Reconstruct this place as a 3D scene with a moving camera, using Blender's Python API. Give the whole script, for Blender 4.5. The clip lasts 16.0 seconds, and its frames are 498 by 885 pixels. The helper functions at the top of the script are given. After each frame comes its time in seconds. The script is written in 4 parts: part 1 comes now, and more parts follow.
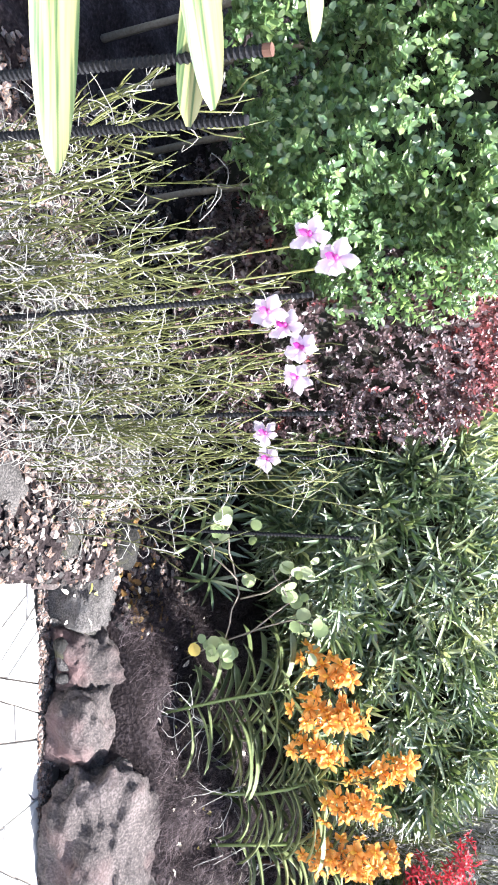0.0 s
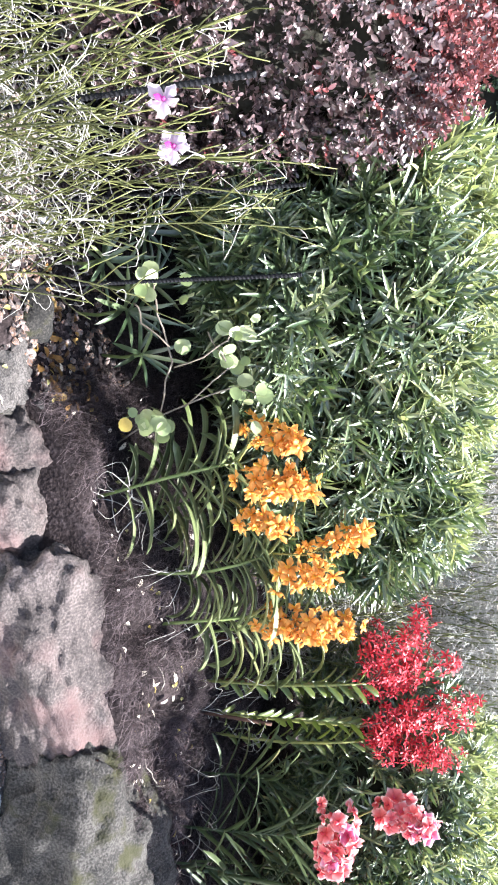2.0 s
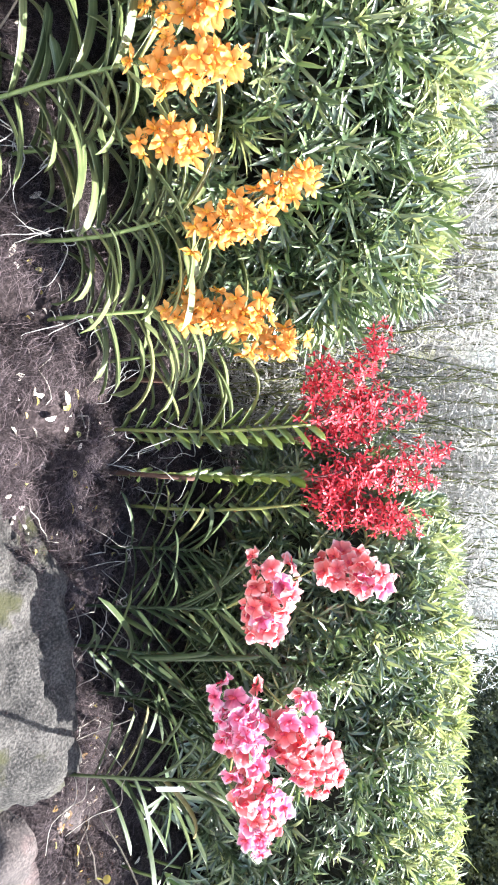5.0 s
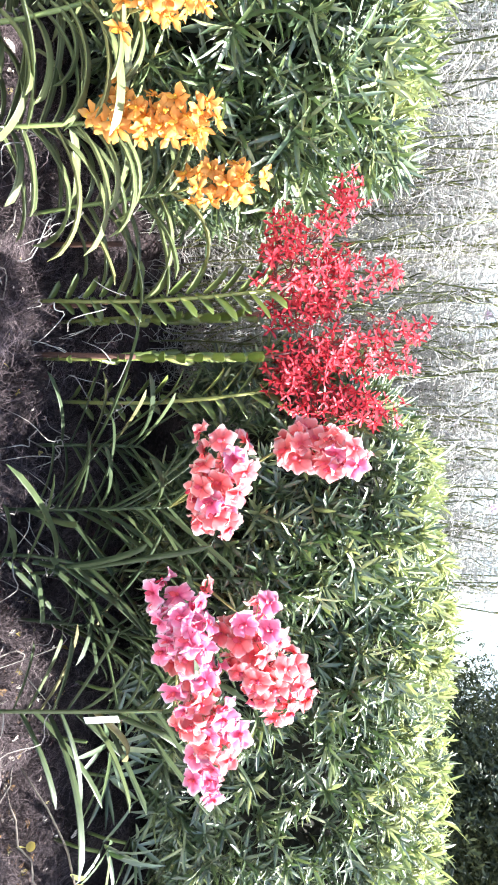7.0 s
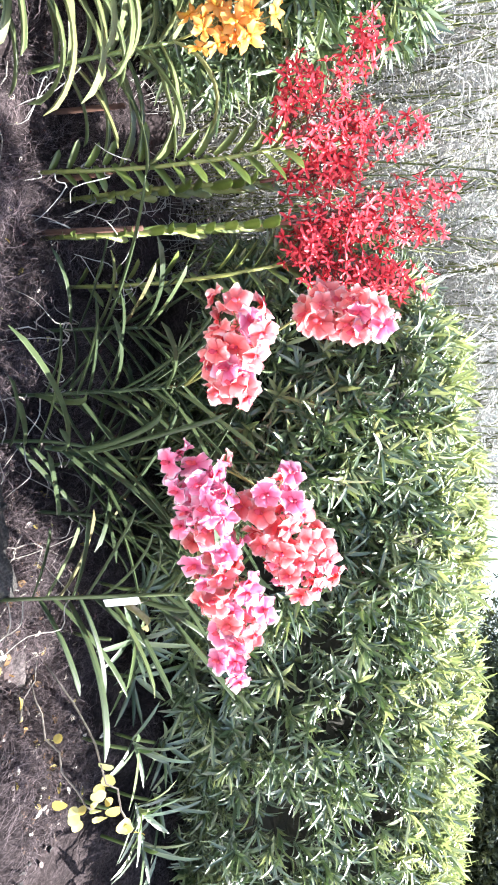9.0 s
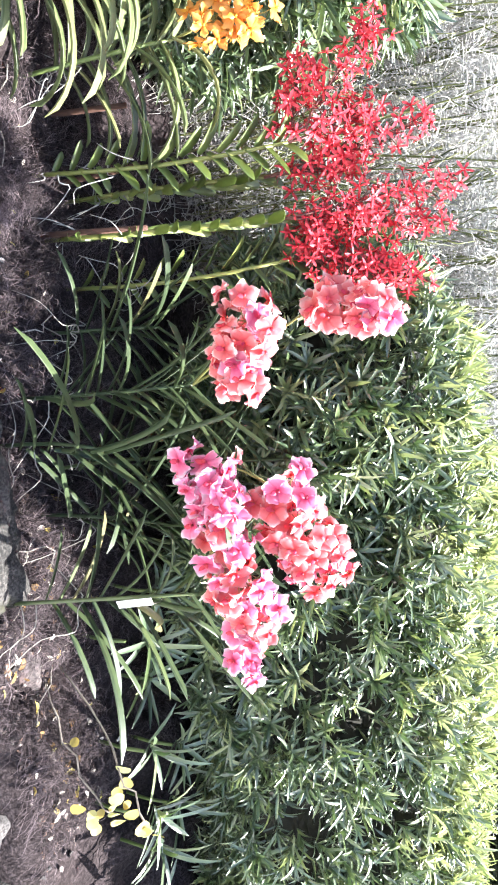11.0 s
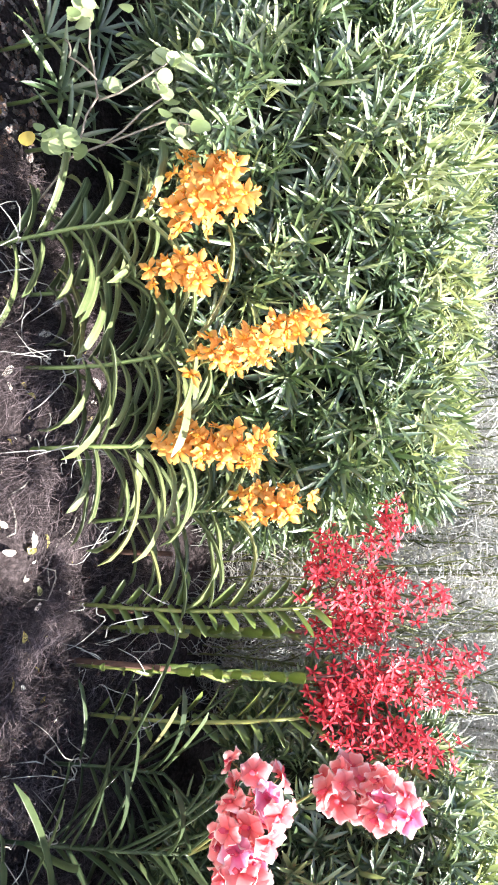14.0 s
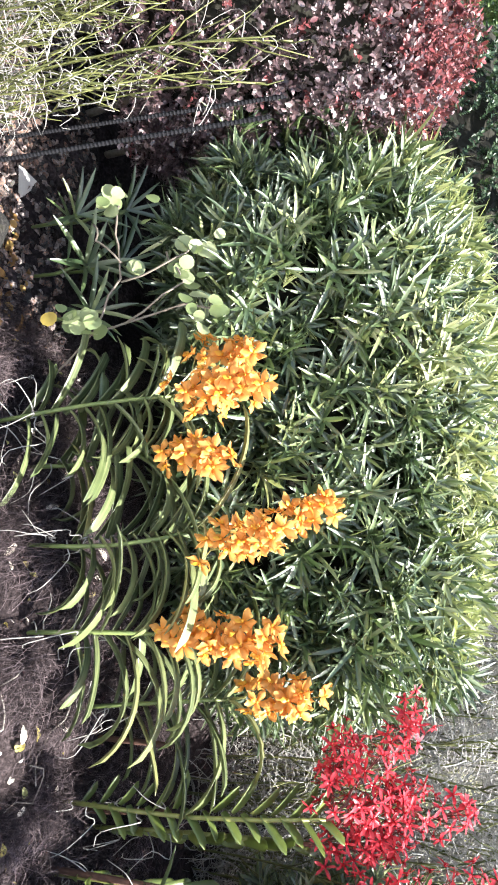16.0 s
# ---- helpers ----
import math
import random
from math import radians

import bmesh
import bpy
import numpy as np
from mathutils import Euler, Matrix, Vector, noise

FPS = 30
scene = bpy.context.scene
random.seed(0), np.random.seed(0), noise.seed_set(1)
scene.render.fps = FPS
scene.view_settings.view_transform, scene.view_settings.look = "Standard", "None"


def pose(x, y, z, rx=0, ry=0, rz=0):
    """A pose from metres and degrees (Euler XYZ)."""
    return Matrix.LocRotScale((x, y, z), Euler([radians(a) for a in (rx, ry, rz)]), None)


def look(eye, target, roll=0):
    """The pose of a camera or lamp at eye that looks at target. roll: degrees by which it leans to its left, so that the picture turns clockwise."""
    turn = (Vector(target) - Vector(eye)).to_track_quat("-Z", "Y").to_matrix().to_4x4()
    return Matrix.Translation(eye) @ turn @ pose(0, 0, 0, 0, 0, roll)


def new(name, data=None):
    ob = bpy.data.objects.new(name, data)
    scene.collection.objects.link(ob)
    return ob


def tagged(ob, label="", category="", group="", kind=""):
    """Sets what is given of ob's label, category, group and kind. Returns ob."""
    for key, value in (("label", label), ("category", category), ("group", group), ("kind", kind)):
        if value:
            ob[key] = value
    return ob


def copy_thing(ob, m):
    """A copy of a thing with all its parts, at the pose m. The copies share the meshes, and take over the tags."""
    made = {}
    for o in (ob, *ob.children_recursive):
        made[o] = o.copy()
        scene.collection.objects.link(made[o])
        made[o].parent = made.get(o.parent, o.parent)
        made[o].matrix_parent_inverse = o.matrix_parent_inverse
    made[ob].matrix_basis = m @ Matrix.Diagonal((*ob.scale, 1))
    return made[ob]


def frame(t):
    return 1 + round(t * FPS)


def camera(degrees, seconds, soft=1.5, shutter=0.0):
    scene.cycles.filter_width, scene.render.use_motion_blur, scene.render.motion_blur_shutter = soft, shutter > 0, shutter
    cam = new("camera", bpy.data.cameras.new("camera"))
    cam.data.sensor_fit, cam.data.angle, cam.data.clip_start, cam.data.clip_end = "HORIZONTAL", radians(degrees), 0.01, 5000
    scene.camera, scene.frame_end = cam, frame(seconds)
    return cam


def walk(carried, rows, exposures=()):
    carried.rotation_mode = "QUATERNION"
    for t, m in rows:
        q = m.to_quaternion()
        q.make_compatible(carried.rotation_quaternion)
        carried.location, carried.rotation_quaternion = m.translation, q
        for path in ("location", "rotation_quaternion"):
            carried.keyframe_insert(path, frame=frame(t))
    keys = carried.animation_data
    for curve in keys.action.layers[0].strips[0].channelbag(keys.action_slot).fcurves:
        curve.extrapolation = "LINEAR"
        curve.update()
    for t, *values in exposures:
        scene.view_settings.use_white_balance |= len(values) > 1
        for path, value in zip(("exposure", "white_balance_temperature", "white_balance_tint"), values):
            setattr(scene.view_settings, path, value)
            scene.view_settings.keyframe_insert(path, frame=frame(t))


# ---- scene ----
cam = camera(40.1, 16.0, soft=1.9)
METRES, EYE, DOWN = 2.6, 1.40, 21.0
ROWS = [
    (0.0, 0.0, 0.0, 0.0, 0.0, 0.0, 0.0),
    (0.5, 0.0025, 0.0124, -0.0144, -1.2, -4.16, 1.06),
    (1.0, 0.0234, 0.0454, -0.0433, -2.53, -8.5, 0.45),
    (1.5, 0.0366, 0.0791, -0.0683, -2.35, -10.03, -0.26),
    (2.0, 0.0396, 0.1, -0.1016, -2.85, -13.83, 2.4),
    (2.5, 0.0513, 0.1206, -0.1655, -3.95, -14.24, 0.01),
    (3.0, 0.0513, 0.1289, -0.2217, -4.36, -15.22, 0.44),
    (3.5, 0.0581, 0.1564, -0.2732, -4.56, -17.26, 1.71),
    (6.0, 0.0977, 0.235, -0.5546, -6.86, -17.23, 0.64),
    (6.5, 0.1063, 0.2566, -0.5949, -7.99, -16.07, 0.94),
    (7.0, 0.1102, 0.2691, -0.6365, -7.86, -15.59, 0.66),
    (7.5, 0.1143, 0.2758, -0.6841, -7.26, -12.84, 0.85),
    (8.0, 0.1107, 0.2743, -0.7118, -7.5, -15.39, 0.45),
    (8.5, 0.1086, 0.2733, -0.7178, -6.82, -17.9, 2.88),
    (9.0, 0.1131, 0.2807, -0.7207, -6.5, -19.19, 2.75),
    (11.5, 0.1156, 0.2839, -0.7261, -5.69, -18.34, 5.16),
    (12.0, 0.1151, 0.279, -0.711, -6.14, -13.71, 4.25),
    (12.5, 0.1105, 0.272, -0.6926, -6.31, -7.88, 2.18),
    (13.0, 0.1104, 0.267, -0.6797, -5.01, -0.04, 0.62),
    (13.5, 0.1104, 0.2692, -0.6675, -5.0, 5.79, -1.59),
    (14.0, 0.1126, 0.2749, -0.6389, -3.99, 10.51, -2.52),
    (14.5, 0.1118, 0.2771, -0.615, -4.56, 14.14, -2.74),
    (15.0, 0.1122, 0.2773, -0.5968, -4.23, 15.27, -3.59),
    (15.5, 0.108, 0.2773, -0.5823, -4.16, 18.52, -4.24),
    (16.0, 0.109, 0.2804, -0.5692, -3.45, 19.78, -4.35),
]
# the clip's camera brightens over the pink orchids
EXPOSURES = [(0.0, 2.29, 6150, 9), (2.0, 2.27, 6200, 9), (3.5, 2.27, 6300, 8), (6.0, 2.67, 6250, 8), (7.5, 2.49, 6250, 8), (9.0, 2.57, 6250, 8), (12.0, 2.65, 6250, 8), (13.0, 2.59, 6300, 7), (14.0, 2.45, 6450, 7), (15.5, 2.15, 6450, 8), (16.0, 2.09, 6500, 8)]
# the camera is carried on its side: the picture's right is up
BASE = pose(0, 0, EYE, -DOWN, 0, 0) @ pose(0, 0, 0, 0, -90, 0)
walk(cam, [(t, BASE @ pose(METRES * x, METRES * y, METRES * z, 90 + pitch, roll, yaw)) for t, x, y, z, yaw, pitch, roll in ROWS], EXPOSURES)

# ---- light ----
SUN_DIR = Vector((0.44, 0.01, 0.89)).normalized()
world = bpy.data.worlds.new("sky")
scene.world = world
world.use_nodes = True
wn, wl = world.node_tree.nodes, world.node_tree.links
sky = wn.new("ShaderNodeTexSky")
sky.sky_type, sky.sun_disc = "NISHITA", False
sky.sun_elevation = math.asin(SUN_DIR.z)
sky.sun_rotation = math.atan2(SUN_DIR.x, SUN_DIR.y)
sky.dust_density = 3.0
wl.new(sky.outputs[0], wn["Background"].inputs[0])
wn["Background"].inputs[1].default_value = 0.10
sun_data = bpy.data.lights.new("sun", "SUN")
sun_data.energy, sun_data.angle, sun_data.color = 5.0, radians(0.55), (1.0, 0.975, 0.94)
sun = new("sun", sun_data)
sun.matrix_world = look(SUN_DIR * 30, (0, 0, 0))

# ---- helpers for meshes ----
rng = np.random.default_rng(7)


def unit(v):
    v = np.asarray(v, float)
    return v / (np.linalg.norm(v) + 1e-12)


class Faces:
    """Corners of many faces in one row, and the count of corners of each."""

    def __init__(self, flat, sizes):
        self.flat, self.sizes = np.asarray(flat, np.int64), np.asarray(sizes, np.int64)

    def __len__(self):
        return len(self.sizes)


def as_faces(f):
    if isinstance(f, Faces):
        return f
    return Faces([i for face in f for i in face], [len(face) for face in f])


def mesh_of(name, verts, faces, mats, smooth=True, index=None):
    v, f = np.asarray(verts, np.float32), as_faces(faces)
    me = bpy.data.meshes.new(name)
    me.vertices.add(len(v))
    me.vertices.foreach_set("co", v.ravel())
    me.loops.add(len(f.flat))
    me.loops.foreach_set("vertex_index", f.flat.astype(np.int32))
    me.polygons.add(len(f))
    me.polygons.foreach_set("loop_start", (np.cumsum(f.sizes) - f.sizes).astype(np.int32))
    for m in mats if isinstance(mats, (list, tuple)) else [mats]:
        me.materials.append(m)
    me.polygons.foreach_set("use_smooth", np.full(len(f), smooth))
    if index is not None:
        me.polygons.foreach_set("material_index", np.asarray(index, np.int32))
    me.update(calc_edges=True)
    me.validate()
    return me


def join(pieces):
    vs, flat, sizes, k = [], [], [], 0
    for v, f in pieces:
        f = as_faces(f)
        vs.append(np.asarray(v, float))
        flat.append(f.flat + k)
        sizes.append(f.sizes)
        k += len(v)
    return np.concatenate(vs), Faces(np.concatenate(flat), np.concatenate(sizes))


def moved(piece, m):
    v, f = piece
    a = np.array(m)
    return v @ a[:3, :3].T + a[:3, 3], f


def basis(at, along, up=(0, 0, 1), size=1.0):
    """Local y runs along, local z towards up."""
    y = unit(along)
    x = np.cross(y, np.asarray(up, float))
    if np.linalg.norm(x) < 1e-4:
        x = np.cross(y, (1.0, 0.2, 0.0))
    x = unit(x)
    z = np.cross(x, y)
    m = np.eye(4)
    m[:3, 0], m[:3, 1], m[:3, 2], m[:3, 3] = x * size, y * size, z * size, at
    return Matrix(m.tolist())


def scatter(piece, mats):
    """One set of vertices and faces, repeated at every matrix."""
    v, f = piece
    a = np.array([np.array(m) for m in mats])
    vs = np.einsum("nij,kj->nki", a[:, :3, :3], v) + a[:, None, :3, 3]
    f, n, k = as_faces(f), len(v), len(mats)
    flat = (f.flat[None, :] + n * np.arange(k)[:, None]).ravel()
    return vs.reshape(-1, 3), Faces(flat, np.tile(f.sizes, k))


def part(name, data, parent=None, m=None, label=""):
    ob = new(name, data)
    if parent is not None:
        ob.parent = parent
    if m is not None:
        ob.matrix_basis = m
    return tagged(ob, label)


def thing(name, at, label, category, group="", kind=""):
    ob = new(name)
    ob.location = at
    ob.empty_display_size = 0.05
    return tagged(ob, label, category, group, kind)


def tube(points, radius, sides=5, cap=True):
    p = np.asarray(points, float)
    n = len(p)
    r = np.full(n, radius) if np.isscalar(radius) else np.asarray(radius, float)
    t = np.gradient(p, axis=0)
    verts, ref = [], np.array([0.31, 0.17, 0.93])
    for i in range(n):
        d = unit(t[i])
        a = np.cross(d, ref)
        a = unit(a) if np.linalg.norm(a) > 0.05 else unit(np.cross(d, (1, 0, 0)))
        b = np.cross(d, a)
        for k in range(sides):
            w = 2 * math.pi * k / sides
            verts.append(p[i] + r[i] * (math.cos(w) * a + math.sin(w) * b))
    faces = [[i * sides + k, i * sides + (k + 1) % sides, (i + 1) * sides + (k + 1) % sides, (i + 1) * sides + k]
             for i in range(n - 1) for k in range(sides)]
    if cap:
        faces += [list(range(sides))[::-1], [(n - 1) * sides + k for k in range(sides)]]
    return np.array(verts), faces


def spline(points, per=3):
    """A smooth line through the points."""
    p = np.asarray(points, float)
    q = np.concatenate([2 * p[:1] - p[1:2], p, 2 * p[-1:] - p[-2:-1]])
    out = []
    for i in range(len(p) - 1):
        a, b_, c, d = q[i:i + 4]
        for s in np.arange(per) / per:
            out.append(0.5 * (2 * b_ + (c - a) * s + (2 * a - 5 * b_ + 4 * c - d) * s * s + (3 * b_ - a - 3 * c + d) * s ** 3))
    return np.array(out + [p[-1]])


def bent(a, b, sag=0.0, n=6, wob=0.0, r=rng):
    a, b = np.asarray(a, float), np.asarray(b, float)
    s = np.linspace(0, 1, n)[:, None]
    p = a + (b - a) * s
    p[:, 2] -= (sag * 4 * s * (1 - s))[:, 0]
    if wob:
        q = r.normal(0, wob, (n, 3))
        q[0] = 0
        p += q
    return p


def blade(length, width, n=8, droop=0.6, fold=0.25, tip=0.75, base=0.55, thick=0.0, twist=0.0, rise=0.25):
    """A leaf along +y, upper side +z, that bends down by droop radians; folded along its middle."""
    verts, y, z = [], 0.0, 0.0
    for i in range(n + 1):
        s = i / n
        w = width * (base + (1 - base) * min(1, s / rise)) * (1 if s < tip else max(0.12, math.sqrt(max(0, 1 - ((s - tip) / (1 - tip)) ** 2))))
        a = -droop * s ** 1.2
        nz, ny, tw = math.cos(a), -math.sin(a), twist * s
        for side in (-1, 0, 1):
            lift = fold * w * abs(side)
            x = side * w / 2
            x, lift = x * math.cos(tw) - lift * math.sin(tw), x * math.sin(tw) + lift * math.cos(tw)
            verts.append((x, y + ny * lift, z + nz * lift))
        y += length / n * math.cos(a)
        z += length / n * math.sin(a)
    faces = []
    for i in range(n):
        k = 3 * i
        faces += [[k, k + 1, k + 4, k + 3], [k + 1, k + 2, k + 5, k + 4]]
    v = np.array(verts)
    if thick:
        m = len(v)
        v = np.concatenate([v, v - [0, 0, thick]])
        faces += [[i + m for i in f[::-1]] for f in faces]
        for i in range(n):
            k = 3 * i
            faces += [[k, k + 3, k + 3 + m, k + m], [k + 5, k + 2, k + 2 + m, k + 5 + m]]
    return v, faces


# ---- materials ----
def material(name):
    m = bpy.data.materials.new(name)
    m.use_nodes = True
    return m, m.node_tree.nodes, m.node_tree.links, m.node_tree.nodes["Principled BSDF"]


def rand_node(nt, ln):
    info, geo = nt.new("ShaderNodeObjectInfo"), nt.new("ShaderNodeNewGeometry")
    add, fr = nt.new("ShaderNodeMath"), nt.new("ShaderNodeMath")
    fr.operation = "FRACT"
    ln.new(info.outputs["Random"], add.inputs[0])
    ln.new(geo.outputs["Random Per Island"], add.inputs[1])
    ln.new(add.outputs[0], fr.inputs[0])
    return fr.outputs[0]


def ramp_node(nt, ln, fac, stops):
    r = nt.new("ShaderNodeValToRGB")
    while len(r.color_ramp.elements) < len(stops):
        r.color_ramp.elements.new(0.5)
    for e, (p, c) in zip(r.color_ramp.elements, stops):
        e.position, e.color = p, (*c, 1)
    ln.new(fac, r.inputs[0])
    return r.outputs[0]


def noise_node(nt, ln, scale, detail=4, coord="Object", stretch=None):
    tc, n = nt.new("ShaderNodeTexCoord"), nt.new("ShaderNodeTexNoise")
    n.inputs["Scale"].default_value, n.inputs["Detail"].default_value = scale, detail
    out = tc.outputs[coord]
    if stretch:
        mp = nt.new("ShaderNodeMapping")
        mp.inputs["Scale"].default_value = stretch
        ln.new(out, mp.inputs[0])
        out = mp.outputs[0]
    ln.new(out, n.inputs["Vector"])
    return n.outputs["Fac"]


def mixed(nt, ln, fac, a, b, mode="MIX"):
    m = nt.new("ShaderNodeMix")
    m.data_type, m.blend_type = "RGBA", mode
    for sock, val in ((m.inputs[0], fac), (m.inputs[6], a), (m.inputs[7], b)):
        if isinstance(val, (int, float)):
            sock.default_value = val
        elif isinstance(val, tuple):
            sock.default_value = (*val, 1)
        else:
            ln.new(val, sock)
    return m.outputs[2]


def bumped(nt, ln, bsdf, height, strength=0.3, dist=0.01):
    b = nt.new("ShaderNodeBump")
    b.inputs["Strength"].default_value, b.inputs["Distance"].default_value = strength, dist
    ln.new(height, b.inputs["Height"])
    ln.new(b.outputs[0], bsdf.inputs["Normal"])


def leaf_mat(name, stops, rough=0.4, through_light=0.3, vein=None, spot=0.25, glow=1.3, bump=0.15, spec=0.5, coat=0.0, sheen=0.32):
    m, nt, ln, p = material(name)
    p.inputs["Coat Weight"].default_value, p.inputs["Coat Roughness"].default_value = coat, sheen
    col = ramp_node(nt, ln, rand_node(nt, ln), stops)
    n = noise_node(nt, ln, 40, 3)
    col = mixed(nt, ln, spot, col, ramp_node(nt, ln, n, [(0.3, (0.25, 0.25, 0.25)), (0.7, (1.0, 1.0, 0.95))]), "MULTIPLY")
    if vein:
        streak = noise_node(nt, ln, 1, 2, stretch=(260, 4, 4))
        col = mixed(nt, ln, ramp_node(nt, ln, streak, [(0.45, (0, 0, 0)), (0.62, (vein[1],) * 3)]), col, vein[0])
    ln.new(col, p.inputs["Base Color"])
    p.inputs["Roughness"].default_value = rough
    p.inputs["Specular IOR Level"].default_value = spec
    bumped(nt, ln, p, noise_node(nt, ln, 120, 3), bump, 0.002)
    t, mix = nt.new("ShaderNodeBsdfTranslucent"), nt.new("ShaderNodeMixShader")
    bright = mixed(nt, ln, 1.0, col, (glow, glow, glow * 0.8), "MULTIPLY")
    ln.new(bright, t.inputs[0])
    mix.inputs[0].default_value = through_light
    ln.new(p.outputs[0], mix.inputs[1])
    ln.new(t.outputs[0], mix.inputs[2])
    ln.new(mix.outputs[0], nt["Material Output"].inputs[0])
    return m


def solid_mat(name, stops, scale=8, rough=0.8, bump=0.4, fine=60, metal=0.0, dist=0.01, patch=None, spec=0.5, vary=0.16):
    m, nt, ln, p = material(name)
    a, b = noise_node(nt, ln, scale, 6), noise_node(nt, ln, fine, 5)
    mx = nt.new("ShaderNodeMath")
    mx.operation = "MULTIPLY_ADD"
    mx.inputs[1].default_value, mx.inputs[2].default_value = 0.55, 0.0
    ln.new(b, mx.inputs[0])
    ad = nt.new("ShaderNodeMath")
    ad.operation = "MULTIPLY_ADD"
    ad.inputs[1].default_value = 0.45
    ln.new(a, ad.inputs[0])
    ln.new(mx.outputs[0], ad.inputs[2])
    rnd = nt.new("ShaderNodeMath")
    rnd.operation = "MULTIPLY_ADD"
    rnd.inputs[1].default_value, rnd.inputs[2].default_value = vary, -vary / 2
    ln.new(rand_node(nt, ln), rnd.inputs[0])
    su = nt.new("ShaderNodeMath")
    ln.new(ad.outputs[0], su.inputs[0])
    ln.new(rnd.outputs[0], su.inputs[1])
    col = ramp_node(nt, ln, su.outputs[0], stops)
    if patch:
        pc, psc, lo, hi = patch
        col = mixed(nt, ln, ramp_node(nt, ln, noise_node(nt, ln, psc, 5), [(lo, (0, 0, 0)), (hi, (1, 1, 1))]), col, pc)
    ln.new(col, p.inputs["Base Color"])
    p.inputs["Roughness"].default_value, p.inputs["Metallic"].default_value = rough, metal
    p.inputs["Specular IOR Level"].default_value = spec
    if bump:
        bumped(nt, ln, p, ad.outputs[0], bump, dist)
    return m


M_needle = leaf_mat("narrow hedge leaf", [(0.0, (0.026, 0.054, 0.018)), (0.5, (0.066, 0.112, 0.038)), (0.85, (0.14, 0.19, 0.068)), (1.0, (0.28, 0.32, 0.13))], 0.46, 0.18, spec=1.0, spot=0.35, coat=1.0, sheen=0.42)
# young top leaves, with the sun on the hedge top painted in
M_needle_top = leaf_mat("young hedge leaf, sunlight painted in", [(0.0, (0.18, 0.22, 0.09)), (0.6, (0.30, 0.335, 0.145)), (1.0, (0.46, 0.47, 0.26))], 0.42, 0.32, spec=1.0, coat=0.6, sheen=0.42)
M_box = leaf_mat("small green leaf", [(0.0, (0.07, 0.14, 0.055)), (0.6, (0.16, 0.26, 0.10)), (1.0, (0.31, 0.41, 0.17))], 0.40, 0.36, spec=1.0, coat=1.0, sheen=0.38)
M_maroon = leaf_mat("maroon leaf", [(0.0, (0.050, 0.028, 0.033)), (0.6, (0.11, 0.065, 0.072)), (1.0, (0.21, 0.14, 0.145))], 0.40, 0.10, spec=1.0, coat=0.5)
M_maroon_new = leaf_mat("red young leaf", [(0.0, (0.11, 0.045, 0.05)), (0.6, (0.19, 0.06, 0.065)), (1.0, (0.32, 0.075, 0.08))], 0.4, 0.25, spec=0.7)
M_strap = leaf_mat("orchid strap leaf", [(0.0, (0.075, 0.105, 0.04)), (0.6, (0.14, 0.18, 0.068)), (0.93, (0.19, 0.22, 0.088)), (1.0, (0.30, 0.29, 0.115))], 0.40, 0.19, vein=((0.27, 0.30, 0.14), 0.6), spec=0.9, spot=0.45)
M_strap_dark = leaf_mat("dark orchid strap leaf", [(0.0, (0.035, 0.055, 0.028)), (0.7, (0.07, 0.10, 0.045)), (0.95, (0.12, 0.15, 0.062)), (1.0, (0.19, 0.16, 0.075))], 0.42, 0.2, vein=((0.11, 0.14, 0.06), 0.4), spec=0.45, spot=0.4)
M_stiff = leaf_mat("stiff orchid leaf", [(0.0, (0.095, 0.13, 0.03)), (0.7, (0.17, 0.22, 0.052)), (1.0, (0.28, 0.31, 0.09))], 0.36, 0.28, spec=0.8)
M_cane = solid_mat("yellow-green cane", [(0.2, (0.13, 0.14, 0.035)), (0.8, (0.27, 0.27, 0.08))], 14, 0.5, 0.15)
M_terete = leaf_mat("round orchid stem", [(0.0, (0.06, 0.068, 0.02)), (0.6, (0.125, 0.135, 0.042)), (1.0, (0.23, 0.235, 0.09))], 0.42, 0.05)
M_root = solid_mat("white air root", [(0.2, (0.12, 0.11, 0.095)), (0.5, (0.28, 0.265, 0.245)), (0.8, (0.46, 0.445, 0.42))], 9, 0.7, 0.2, 80)
M_rootpale = solid_mat("bleached air root", [(0.2, (0.18, 0.17, 0.155)), (0.5, (0.38, 0.365, 0.345)), (0.8, (0.55, 0.54, 0.51))], 9, 0.7, 0.2, 80)
# darker variant of the box leaf, with the back shrub's shade in its colour
M_backleaf = leaf_mat("shrub leaf with painted shade", [(0.0, (0.018, 0.04, 0.02)), (0.7, (0.045, 0.08, 0.04)), (1.0, (0.10, 0.15, 0.07))], 0.4, 0.2)
M_rootdark = solid_mat("dry root", [(0.2, (0.14, 0.12, 0.10)), (0.6, (0.36, 0.33, 0.29)), (0.9, (0.52, 0.49, 0.45))], 9, 0.85, 0.2, 80)
